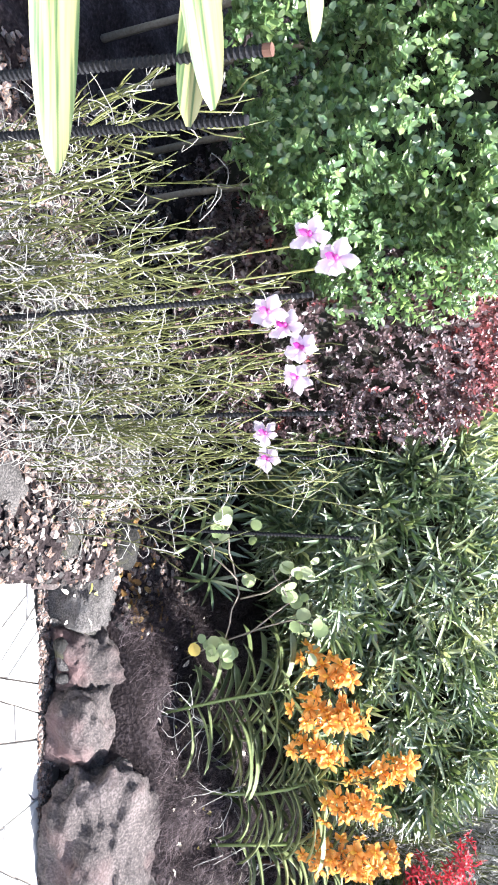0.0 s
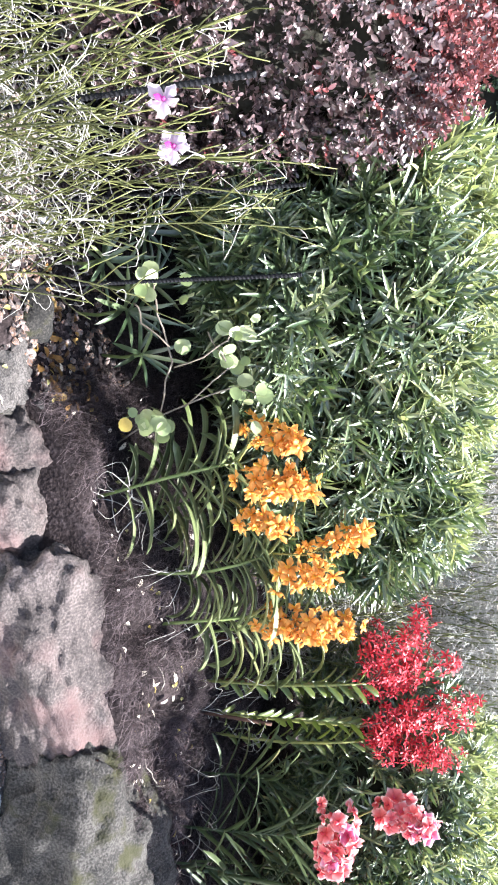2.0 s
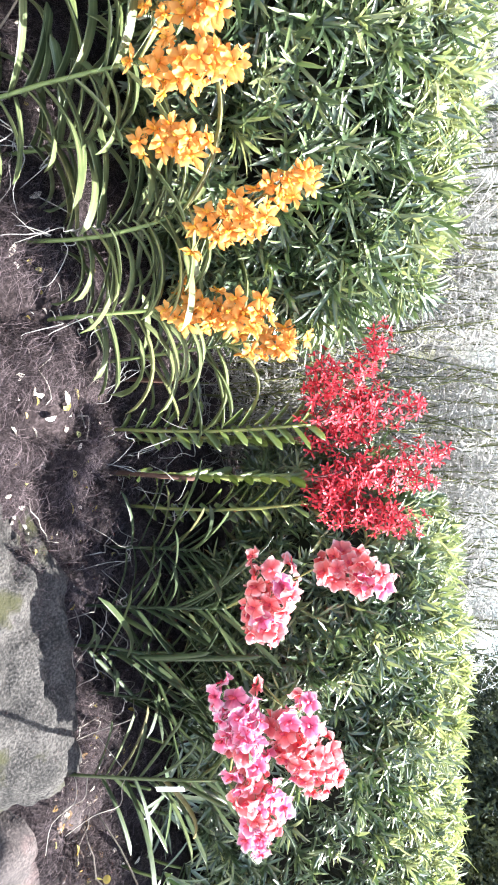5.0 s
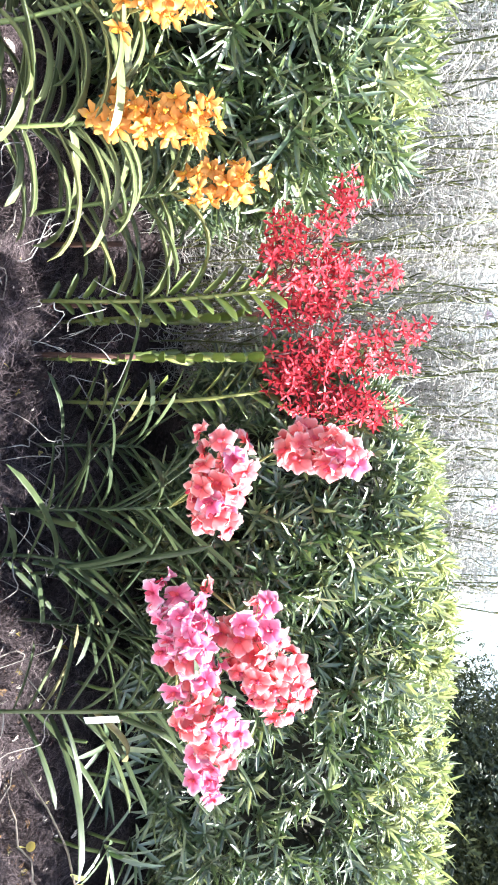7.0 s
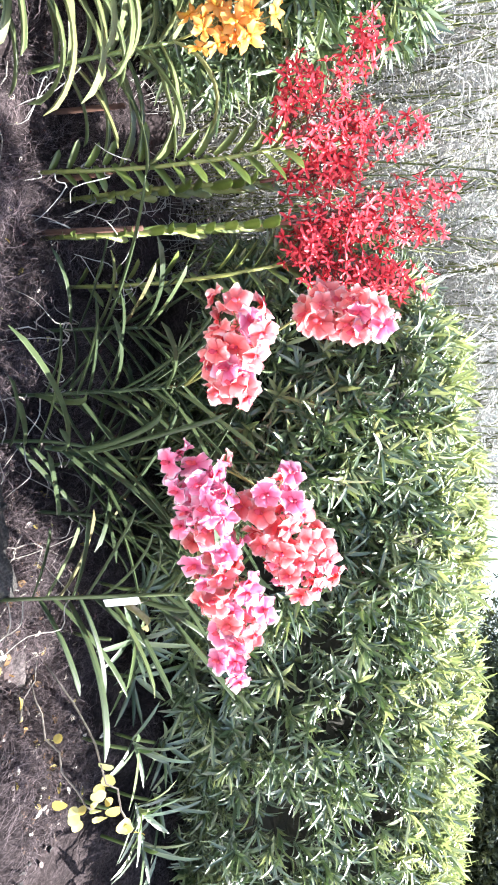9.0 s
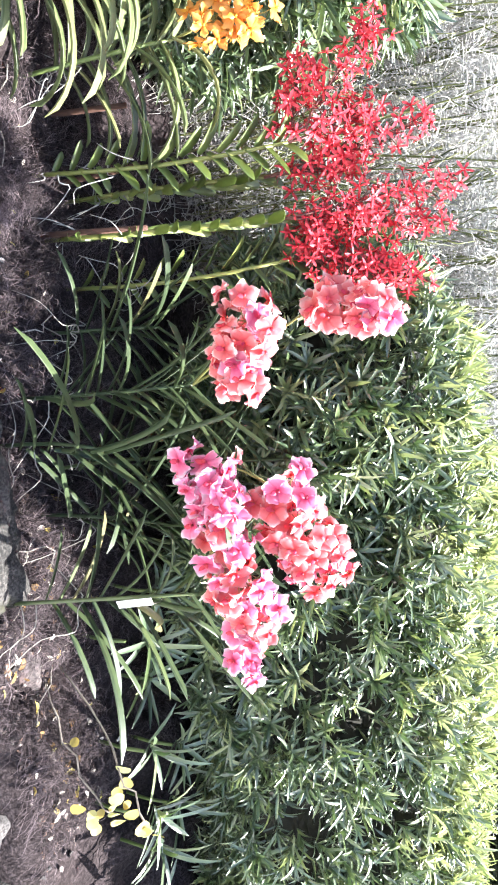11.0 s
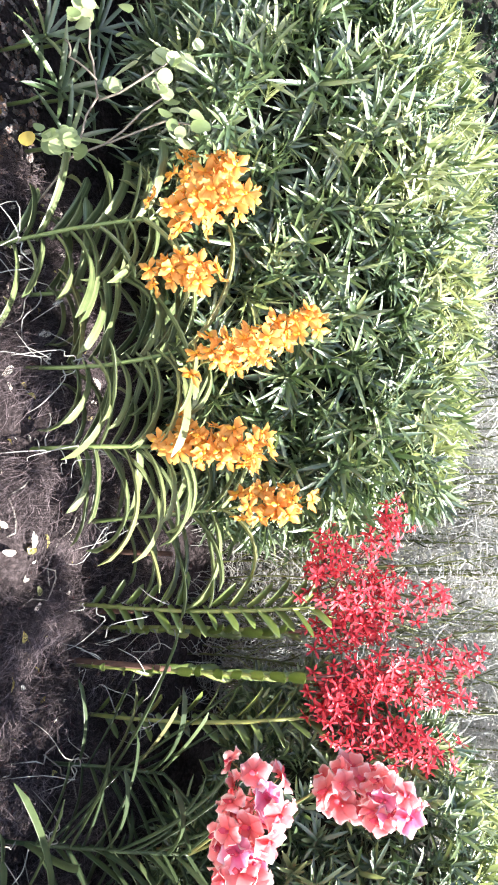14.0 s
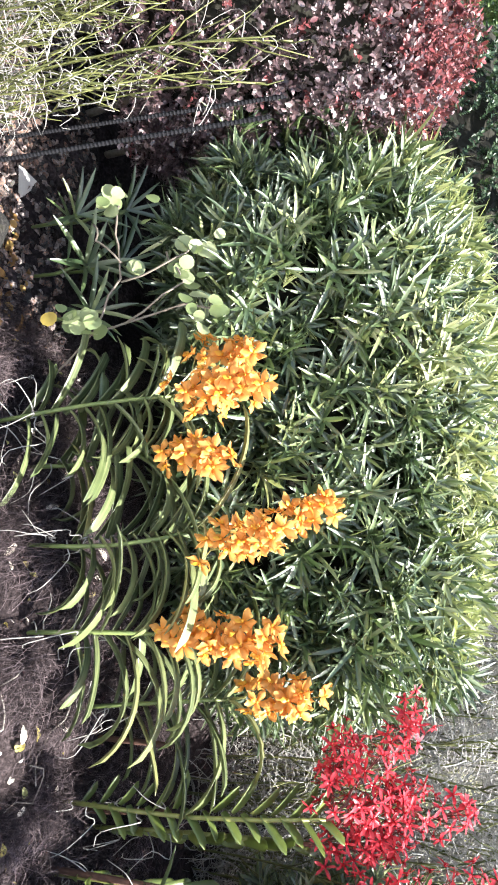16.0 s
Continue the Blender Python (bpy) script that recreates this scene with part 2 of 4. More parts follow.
def petal_mat(name, inner, middle, outer, size, rough=0.5, through_light=0.46, rim=None):
    """A petal that changes colour from the flower's centre to its edge; rim paints a sunlit border there."""
    m = leaf_mat(name, [(0.0, (0.72, 0.72, 0.72)), (1.0, (1.0, 1.0, 1.0))], rough, through_light, spot=0.12, glow=1.0, spec=0.25)
    nt, ln = m.node_tree.nodes, m.node_tree.links
    p = nt["Principled BSDF"]
    base = p.inputs["Base Color"].links[0].from_socket
    tc, vm = nt.new("ShaderNodeTexCoord"), nt.new("ShaderNodeVectorMath")
    vm.operation = "LENGTH"
    ln.new(tc.outputs["Object"], vm.inputs[0])
    ma = nt.new("ShaderNodeMath")
    ma.operation = "MULTIPLY_ADD"
    ma.inputs[1].default_value = 2.0 / size
    nz = nt.new("ShaderNodeMath")
    nz.operation = "MULTIPLY_ADD"
    nz.inputs[1].default_value, nz.inputs[2].default_value = 0.35, -0.18
    ln.new(noise_node(nt, ln, 90, 3), nz.inputs[0])
    ln.new(vm.outputs["Value"], ma.inputs[0])
    ln.new(nz.outputs[0], ma.inputs[2])
    grad = ramp_node(nt, ln, ma.outputs[0], [(0.04, inner), (0.20, middle), (0.74, outer), (0.95, rim or outer)])
    col = mixed(nt, ln, 1.0, base, grad, "MULTIPLY")
    ln.new(col, p.inputs["Base Color"])
    for nd in list(nt):
        if nd.type == "BSDF_TRANSLUCENT":
            ln.new(col, nd.inputs[0])
    return m


M_orange = petal_mat("orange petal", (0.52, 0.12, 0.01), (0.82, 0.31, 0.05), (0.90, 0.47, 0.14), 0.068)
# the pale rim colours are sunlight painted along the petal edges
M_pink = petal_mat("coral pink petal", (0.74, 0.14, 0.04), (0.84, 0.11, 0.13), (0.93, 0.31, 0.32), 0.072, rim=(0.98, 0.74, 0.73))
M_magenta = petal_mat("magenta pink petal", (0.64, 0.06, 0.10), (0.82, 0.10, 0.25), (0.93, 0.34, 0.52), 0.071, rim=(0.98, 0.77, 0.86))
M_rosecentre = leaf_mat("deep pink lip", [(0.0, (0.45, 0.02, 0.08)), (1.0, (0.62, 0.06, 0.08))], 0.5, 0.3, spot=0.1)
M_red = petal_mat("red petal", (0.36, 0.008, 0.014), (0.56, 0.022, 0.040), (0.74, 0.085, 0.11), 0.052, 0.4, 0.3)
M_lilac = petal_mat("lilac petal", (0.60, 0.08, 0.40), (0.76, 0.52, 0.74), (0.88, 0.77, 0.87), 0.070)
M_liplilac = leaf_mat("purple lip", [(0.0, (0.48, 0.03, 0.30)), (1.0, (0.60, 0.10, 0.42))], 0.5, 0.3, spot=0.1)
M_yellow = leaf_mat("yellow throat", [(0.0, (0.65, 0.30, 0.02)), (1.0, (0.72, 0.42, 0.05))], 0.5, 0.3, spot=0.1)
M_round = leaf_mat("pale round leaf", [(0.0, (0.20, 0.26, 0.11)), (0.6, (0.31, 0.37, 0.18)), (1.0, (0.44, 0.48, 0.28))], 0.45, 0.28, spot=0.3)
M_yellowleaf = leaf_mat("yellowed leaf", [(0.0, (0.42, 0.30, 0.06)), (0.6, (0.50, 0.42, 0.13)), (1.0, (0.46, 0.47, 0.20))], 0.5, 0.3, spot=0.4)
M_varieg = leaf_mat("striped cream and green leaf", [(0.0, (0.50, 0.50, 0.34)), (1.0, (0.58, 0.58, 0.42))], 0.4, 0.3, spot=0.15)
M_petiole = solid_mat("green stalk", [(0.2, (0.08, 0.12, 0.03)), (0.8, (0.20, 0.24, 0.08))], 20, 0.5, 0.1)
M_spike = solid_mat("flower stalk", [(0.2, (0.16, 0.17, 0.05)), (0.8, (0.28, 0.26, 0.10))], 20, 0.5, 0.1)
M_redspike = solid_mat("dark red flower stalk", [(0.2, (0.07, 0.02, 0.02)), (0.8, (0.16, 0.05, 0.04))], 20, 0.5, 0.1)
M_twig = solid_mat("grey twig", [(0.2, (0.10, 0.08, 0.06)), (0.8, (0.28, 0.24, 0.20))], 30, 0.85, 0.3, 120)
# near-black colour carries the shade between the inner twigs
M_core = solid_mat("shrub inside, shade painted in", [(0.2, (0.010, 0.010, 0.006)), (0.8, (0.028, 0.024, 0.016))], 14, 0.95, 0.6, 60)
M_iron = solid_mat("ribbed iron bar", [(0.2, (0.010, 0.010, 0.012)), (0.7, (0.022, 0.022, 0.025)), (0.95, (0.045, 0.034, 0.03))], 12, 0.75, 0.3, 150, 0.0, spec=0.08)
M_stake = solid_mat("reddish wooden stake", [(0.2, (0.05, 0.022, 0.014)), (0.8, (0.13, 0.06, 0.04))], 14, 0.85, 0.4, 90)
M_soil = solid_mat("dark fibrous mulch", [(0.30, (0.007, 0.005, 0.0055)), (0.50, (0.026, 0.0195, 0.020)), (0.72, (0.085, 0.066, 0.068))], 9, 0.95, 1.0, 90, dist=0.02, spec=0.1)
M_fibre = solid_mat("brown root fibre", [(0.28, (0.010, 0.0075, 0.008)), (0.50, (0.047, 0.034, 0.036)), (0.75, (0.18, 0.14, 0.147))], 5, 0.8, 0.0, 60, spec=0.2, vary=0.42)
M_rockgrey = solid_mat("grey volcanic stone", [(0.36, (0.009, 0.0085, 0.0085)), (0.46, (0.030, 0.027, 0.026)), (0.54, (0.062, 0.055, 0.053)), (0.64, (0.12, 0.108, 0.104))], 7, 0.95, 0.7, 190, dist=0.014, patch=((0.115, 0.105, 0.10), 12, 0.58, 0.66))
M_rockpink = solid_mat("pinkish worn stone", [(0.34, (0.014, 0.011, 0.0105)), (0.45, (0.036, 0.029, 0.028)), (0.55, (0.068, 0.054, 0.052)), (0.66, (0.125, 0.102, 0.098))], 5, 0.92, 0.7, 130, dist=0.014, patch=((0.10, 0.056, 0.055), 4, 0.48, 0.68))
M_rockmoss = solid_mat("mossy grey stone", [(0.38, (0.004, 0.0035, 0.003)), (0.46, (0.012, 0.0105, 0.0095)), (0.54, (0.028, 0.025, 0.0225)), (0.64, (0.070, 0.063, 0.058))], 7, 0.95, 0.8, 130, dist=0.014, patch=((0.026, 0.025, 0.007), 6, 0.53, 0.62))
M_crumb = solid_mat("crumbling ochre stone", [(0.34, (0.09, 0.065, 0.045)), (0.48, (0.21, 0.155, 0.10)), (0.62, (0.34, 0.27, 0.18))], 14, 0.95, 0.8, 160, dist=0.01)
M_slab = solid_mat("pale paving slab", [(0.25, (0.34, 0.325, 0.31)), (0.6, (0.46, 0.445, 0.43)), (0.85, (0.54, 0.53, 0.51))], 6, 0.75, 0.25, 50)
M_joint = solid_mat("grey joint mortar", [(0.25, (0.12, 0.105, 0.095)), (0.8, (0.22, 0.20, 0.185))], 12, 0.95, 0.5, 90)
M_chip = solid_mat("bark and charcoal chips", [(0.30, (0.016, 0.014, 0.014)), (0.44, (0.055, 0.046, 0.044)), (0.52, (0.18, 0.095, 0.062)), (0.58, (0.12, 0.108, 0.112)), (0.66, (0.21, 0.16, 0.14)), (0.75, (0.29, 0.25, 0.235))], 45, 0.85, 0.6, 160, vary=0.36)
M_petal = solid_mat("fallen petals", [(0.3, (0.60, 0.52, 0.44)), (0.55, (0.75, 0.68, 0.58)), (0.7, (0.62, 0.45, 0.16))], 3, 0.6, 0.1, 20)
M_grass = solid_mat("dry lawn", [(0.25, (0.06, 0.065, 0.02)), (0.55, (0.13, 0.12, 0.05)), (0.8, (0.24, 0.21, 0.12))], 3, 0.95, 0.8, 40, dist=0.03)
M_bark = solid_mat("tree bark", [(0.25, (0.04, 0.03, 0.025)), (0.8, (0.16, 0.13, 0.11))], 10, 0.95, 0.8, 60)
M_crown = leaf_mat("dark tree leaf", [(0.0, (0.025, 0.036, 0.024)), (0.7, (0.07, 0.09, 0.05)), (1.0, (0.16, 0.175, 0.10))], 0.6, 0.15)
M_tag = solid_mat("white plastic label", [(0.2, (0.70, 0.70, 0.68)), (0.8, (0.82, 0.82, 0.80))], 10, 0.4, 0.05)
M_dead = leaf_mat("dry amber leaf", [(0.0, (0.12, 0.06, 0.02)), (0.6, (0.28, 0.15, 0.04)), (1.0, (0.42, 0.28, 0.09))], 0.6, 0.2, spot=0.4)
# green streaks along the cream leaf
nt, ln = M_varieg.node_tree.nodes, M_varieg.node_tree.links
vp = nt["Principled BSDF"]
streaks = noise_node(nt, ln, 1, 3, stretch=(85, 2.6, 2.6))
vcol = ramp_node(nt, ln, streaks, [(0.38, (0.05, 0.10, 0.035)), (0.45, (0.13, 0.17, 0.07)), (0.50, (0.29, 0.28, 0.13)), (0.75, (0.39, 0.375, 0.235))])
ln.new(vcol, vp.inputs["Base Color"])
for nd in nt:
    if nd.type == "BSDF_TRANSLUCENT":
        ln.new(vcol, nd.inputs[0])


# ---- ground, path, bed ----
def step(a, b, x):
    s = np.clip((x - a) / (b - a), 0, 1)
    return s * s * (3 - 2 * s)


def wave(x, y, k, seed=0.0):
    return noise.noise(Vector((x * k + seed, y * k - seed, seed)))


def soil_z(x, y):
    z = 0.14 + 0.22 * step(0.2, 1.25, x) + 0.16 * step(2.1, 2.8, y) - 0.02 * step(3.2, 4.2, x)
    z += 0.12 * math.exp(-((x - 1.40) / 0.30) ** 2 - ((y - 2.24) / 0.15) ** 2)
    return float(z + 0.03 * wave(x, y, 3.1, 2.0) + 0.055 * wave(x, y, 7.0, 5.0) + 0.020 * wave(x, y, 21.0, 3.0))


def sheet(x0, x1, y0, y1, nx, ny, fz):
    xs, ys = np.linspace(x0, x1, nx), np.linspace(y0, y1, ny)
    v = [(x, y, fz(x, y)) for y in ys for x in xs]
    f = [[j * nx + i, j * nx + i + 1, (j + 1) * nx + i + 1, (j + 1) * nx + i] for j in range(ny - 1) for i in range(nx - 1)]
    return np.array(v), f


v, f = sheet(-2500, 2500, -2500, 2500, 3, 3, lambda x, y: -0.05)
tagged(new("ground", mesh_of("ground", v, f, M_grass)), "dry olive-brown lawn around the garden bed", "ground", kind="structure")


def bed_z(x, y):
    front = 0.75 + 0.75 * float(step(0.20, 0.36, x)) + 0.44 * float(step(0.36, 0.50, x))
    s = float(step(front - 0.07, front + 0.05, y))
    return soil_z(x, y) * s - 0.10 * (1 - s)


v, f = sheet(-4, 7, 0.6, 6.5, 420, 240, bed_z)
bed = tagged(new("garden_bed", mesh_of("garden_bed", v, f, M_soil)), "dark purplish-brown fibrous mulch of the orchid bed", "soil", kind="structure")

# ---- shrubs and hedges ----
def narrow_leaf(length, width, droop=0.35):
    return blade(length, width, 4, droop, 0.22, 0.45, 0.5)


def whorl(count, length, width, r, spread=(20, 80), spiral=0.05):
    out = []
    for i in range(count):
        a = i * 2.4 + r.uniform(-0.3, 0.3)
        tilt = radians(r.uniform(*spread))
        d = (math.cos(a) * math.sin(tilt), math.cos(tilt), math.sin(a) * math.sin(tilt))
        up = (-math.cos(a) * math.cos(tilt), math.sin(tilt), -math.sin(a) * math.cos(tilt))
        s = r.uniform(0.7, 1.1)
        out.append(moved(narrow_leaf(length * s, width * r.uniform(0.8, 1.15), r.uniform(0.1, 0.7)), basis((0, -spiral * i / count, 0), d, up)))
    return join(out)


def sprig(count, length, width, r, twig=0.07):
    out = []
    for i in range(count):
        a = i * 2.4 + r.uniform(-0.4, 0.4)
        tilt = radians(r.uniform(35, 75))
        d = (math.cos(a) * math.sin(tilt), math.cos(tilt), math.sin(a) * math.sin(tilt))
        up = (-math.cos(a) * math.cos(tilt), math.sin(tilt), -math.sin(a) * math.cos(tilt))
        s = r.uniform(0.7, 1.15)
        lf = blade(length * s, width * s, 3, r.uniform(-0.2, 0.6), 0.15, 0.5, 0.35)
        out.append(moved(lf, basis((0, -twig * (1 - i / count), 0), d, up)))
    return join(out)


def spin(a):
    a = radians(a)
    return np.array(((math.cos(a), -math.sin(a), 0), (math.sin(a), math.cos(a), 0), (0, 0, 1)))


def lean_of(dz, high, lean):
    """A clipped face leans back above; the foot of a strongly leaning one is undercut."""
    turn = -0.30 * high
    if lean < 0.2 or dz > turn:
        return lean * dz
    return lean * turn + 0.75 * (turn - dz)


def shell(centre, half, n, r, k=4.0, lean=0.0, bumpy=0.05, back=0.35, yaw=0.0):
    """Places and outward normals over a rounded clipped block, without most of its back and its underside."""
    c, h = np.array(centre), np.array(half)
    pts, nrm = [], []
    while len(pts) < n:
        q = r.uniform(-1, 1, 3)
        i = r.choice(3, p=(0.2, 0.45, 0.35))
        q[i] = r.choice((-1, 1))
        q /= (np.abs(q) ** k).sum() ** (1 / k)
        g = np.sign(q) * np.abs(q) ** (k - 1) / h
        g = unit(g)
        if g[1] > back or g[2] < -0.75:
            continue
        p = c + q * h
        p[1] += lean_of(p[2] - c[2], h[2], lean)
        if yaw:
            p, g = c + spin(yaw) @ (p - c), spin(yaw) @ g
        p = p + g * bumpy * noise.noise(Vector((p * 4.0).tolist()))
        pts.append(p)
        nrm.append(g)
    return np.array(pts), np.array(nrm)


# solid blob behind the leaves, coloured as dark as the shaded gaps
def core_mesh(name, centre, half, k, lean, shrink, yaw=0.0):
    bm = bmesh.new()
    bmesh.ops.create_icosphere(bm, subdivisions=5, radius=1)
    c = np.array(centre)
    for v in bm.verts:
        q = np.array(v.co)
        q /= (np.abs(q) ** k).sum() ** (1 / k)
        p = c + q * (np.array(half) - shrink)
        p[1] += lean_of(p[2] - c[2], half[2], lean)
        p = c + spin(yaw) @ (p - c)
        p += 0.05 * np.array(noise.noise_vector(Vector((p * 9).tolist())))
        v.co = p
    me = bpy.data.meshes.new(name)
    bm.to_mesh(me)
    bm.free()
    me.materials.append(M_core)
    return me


def shrub(name, label, category, centre, half, shapes, mats, n, singles, k=4.0, lean=0.0, bumpy=0.05, shrink=0.14, young=None, depth=0.1, tilt=0.5, size=(0.8, 1.2), pick=None, seed=3, names=("leaf_sprig", "foliage"), yaw=0.0, rise=0.6, stems=5):
    """A clipped shrub: a solid near-black core for twigs and shade inside, sprigs that can be told apart, and the
    joined rest.
    """
    r = np.random.default_rng(seed)
    ob = thing(name, (centre[0], centre[1], centre[2] - half[2]), label, category)
    inv = Matrix.Translation(-ob.location)
    part("twig_core", core_mesh("twig_core", centre, half, k, lean, shrink, yaw), ob, inv.copy(), "solid near-black core standing for twigs and shade inside")
    for i in range(stems):
        w = spin(yaw) @ np.array((half[0] * (1.5 * (i + 0.5) / stems - 0.75), r.uniform(-0.1, 0.1), 0)) + np.array(centre)
        low = soil_z(w[0], w[1]) - 0.05
        part("stem", mesh_of("stem", *tube(bent((w[0], w[1], low), (w[0] + r.normal(0, 0.04), w[1] + r.normal(0, 0.04), centre[2]), 0, 5, 0.008, r), [0.014, 0.012, 0.011, 0.010, 0.008], 7), M_twig), ob, inv.copy())
    pts, nrm = shell(centre, half, n, r, k, lean, bumpy, yaw=yaw)
    ms = []
    for p, g in zip(pts, nrm):
        d = unit(g + r.normal(0, tilt, 3) + np.array((0, 0, rise)))
        q = p - g * abs(r.normal(0, depth))
        ms.append((basis(q, d, unit(r.normal(0, 1, 3)), r.uniform(*size)), q, g))
    order = sorted(range(n), key=lambda i: (ms[i][1][1] + (0 if pick is None else abs(ms[i][1][0] - pick))))
    single = set(order[:singles])
    data = [[mesh_of("leaf_sprig", *s, m) for m in mats] for s in shapes]
    rest = {}
    for i, (m, q, g) in enumerate(ms):
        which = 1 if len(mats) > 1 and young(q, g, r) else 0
        s = i % len(shapes)
        if i in single:
            part(names[0], data[s][which], ob, inv @ m)
        else:
            rest.setdefault((s, which), []).append(m)
    for which, mat in enumerate(mats):
        pieces = [scatter(shapes[s], rest[(s, w)]) for s, w in rest if w == which]
        if pieces:
            vv, ff = join(pieces)
            fo = part(names[1] if which == 0 else "young_foliage", mesh_of(names[1], vv, ff, mat), ob, inv.copy())
            tagged(fo, kind="stuff")
    return ob


r0 = np.random.default_rng(11)
WHORLS = [whorl(14, 0.105, 0.0105, r0), whorl(13, 0.118, 0.0112, r0, (15, 70)), whorl(15, 0.09, 0.0100, r0, (25, 85))]
TIGHT = [whorl(13, 0.074, 0.0092, r0), whorl(12, 0.086, 0.0098, r0, (15, 70)), whorl(14, 0.068, 0.0088, r0, (25, 85))]
LOWER = [whorl(13, 0.15, 0.013, r0, (25, 80)), whorl(11, 0.17, 0.014, r0, (20, 75))]
BOXES = [sprig(13, 0.023, 0.0135, r0), sprig(11, 0.026, 0.015, r0), sprig(15, 0.020, 0.012, r0)]
SMALLS = [sprig(12, 0.017, 0.010, r0, 0.06), sprig(10, 0.020, 0.011, r0, 0.07)]


# upper sprigs take the second material: painted sunlight on hedges, red growth on maroon
def new_or_lit_top(top, soft):
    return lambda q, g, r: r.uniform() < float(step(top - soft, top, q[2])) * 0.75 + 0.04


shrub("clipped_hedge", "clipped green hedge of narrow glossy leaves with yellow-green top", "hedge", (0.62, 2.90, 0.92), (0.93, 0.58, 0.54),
      WHORLS, (M_needle, M_needle_top), 2000, 280, 3.2, 0.26, 0.09, 0.20, new_or_lit_top(1.47, 0.28), 0.05, 0.6, pick=0.7, seed=21, yaw=19)
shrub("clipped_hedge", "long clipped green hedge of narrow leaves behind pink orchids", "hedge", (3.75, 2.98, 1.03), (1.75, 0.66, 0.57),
      TIGHT, (M_needle, M_needle_top), 4600, 290, 3.2, 0.24, 0.09, 0.20, new_or_lit_top(1.58, 0.28), 0.05, 0.6, pick=2.9, seed=22)
shrub("maroon_shrub", "clipped shrub of small maroon leaves with red tips", "shrub", (-0.43, 2.23, 0.90), (0.44, 0.36, 0.57),
      SMALLS, (M_maroon, M_maroon_new), 3600, 270, 3.2, 0.1, 0.07, 0.15, new_or_lit_top(1.38, 0.22), 0.09, 0.6, pick=-0.3, seed=23, yaw=40)
shrub("maroon_shrub", "dark maroon shrub in the shade behind the green one", "shrub", (-1.05, 2.62, 0.78), (0.62, 0.34, 0.62),
      SMALLS, (M_maroon,), 1700, 60, 3.2, 0.1, 0.07, 0.12, None, 0.08, 0.6, pick=-0.8, seed=26)
shrub("box_shrub", "dense shrub of small glossy green leaves", "shrub", (-1.00, 2.05, 1.36), (0.60, 0.58, 0.62),
      BOXES, (M_box,), 6500, 280, 3.0, 0.19, 0.14, 0.16, None, 0.05, 0.55, pick=-0.6, seed=24, yaw=10, rise=1.3)
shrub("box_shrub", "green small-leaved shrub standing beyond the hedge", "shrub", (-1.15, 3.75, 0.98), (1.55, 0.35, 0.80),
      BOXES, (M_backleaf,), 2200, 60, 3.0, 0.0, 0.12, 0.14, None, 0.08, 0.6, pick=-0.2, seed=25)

# low rosettes under the hedges
for i, (x, y, s) in enumerate([(0.20, 2.22, 1.0), (0.36, 2.25, 1.1), (0.12, 2.32, 1.0), (0.50, 2.28, 1.0), (0.28, 2.36, 1.1), (3.05, 2.33, 1.1), (3.25, 2.42, 1.2), (3.42, 2.30, 1.1),
                               (3.62, 2.25, 1.2), (3.85, 2.32, 1.2), (3.50, 2.42, 1.1), (4.05, 2.25, 1.2), (2.95, 2.45, 1.0), (3.75, 2.42, 1.2)]):
    z = soil_z(x, y)
    ro = thing("leaf_rosette", (x, y, z), "dark green narrow-leaved rosette low at the hedge foot", "plant", "rosettes at the hedge foot")
    part("stem", mesh_of("stem", *tube([(0, 0, -0.03), (0.01, -0.01, 0.08), (0, -0.02, 0.16)], 0.006), M_petiole), ro)
    part("leaves", mesh_of("leaves", *LOWER[i % 2], M_needle), ro, basis((0, -0.02, 0.16 + 0.04 * (i % 3)), (0.2 * math.sin(i), -0.6, 0.8), (1, 0, 0), s))


# ---- orchid flowers ----
def tepal(length, width, cup=0.25, n=4):
    return blade(length, width, n + 1, -cup, 0.10, 0.60, 0.25, rise=0.55)


def frilled(length, width, cup, r, frill, n=6, m=6):
    """A broad petal along +y, narrow at its foot, with a wavy rim."""
    ph, turn, y, z = r.uniform(0, 6.28), r.uniform(-0.45, 0.45), 0.0, 0.0
    verts = []
    for i in range(n + 1):
        q = i / n
        w = width * (0.34 + 0.66 * float(step(0.0, 0.66, q))) * (1 if q < 0.75 else 1 - 0.45 * ((q - 0.75) / 0.25) ** 2)
        a = cup * (1.6 * q - 0.5)
        for j in range(m + 1):
            u = 2 * j / m - 1
            wavy = frill * length * u * u * q * math.sin(8 * q + ph + 2.3 * u)
            end = length * q ** 3 * (0.025 * math.sin(7 * u + ph) - 0.24 * abs(u) ** 2.2)
            verts.append((u * w / 2, y + end, z - 0.22 * w * u * u + turn * u * w / 2 * q + wavy))
        y += length / n * math.cos(a)
        z += length / n * math.sin(a)
    k = m + 1
    return np.array(verts), [[i * k + j, i * k + j + 1, (i + 1) * k + j + 1, (i + 1) * k + j] for i in range(n) for j in range(m)]


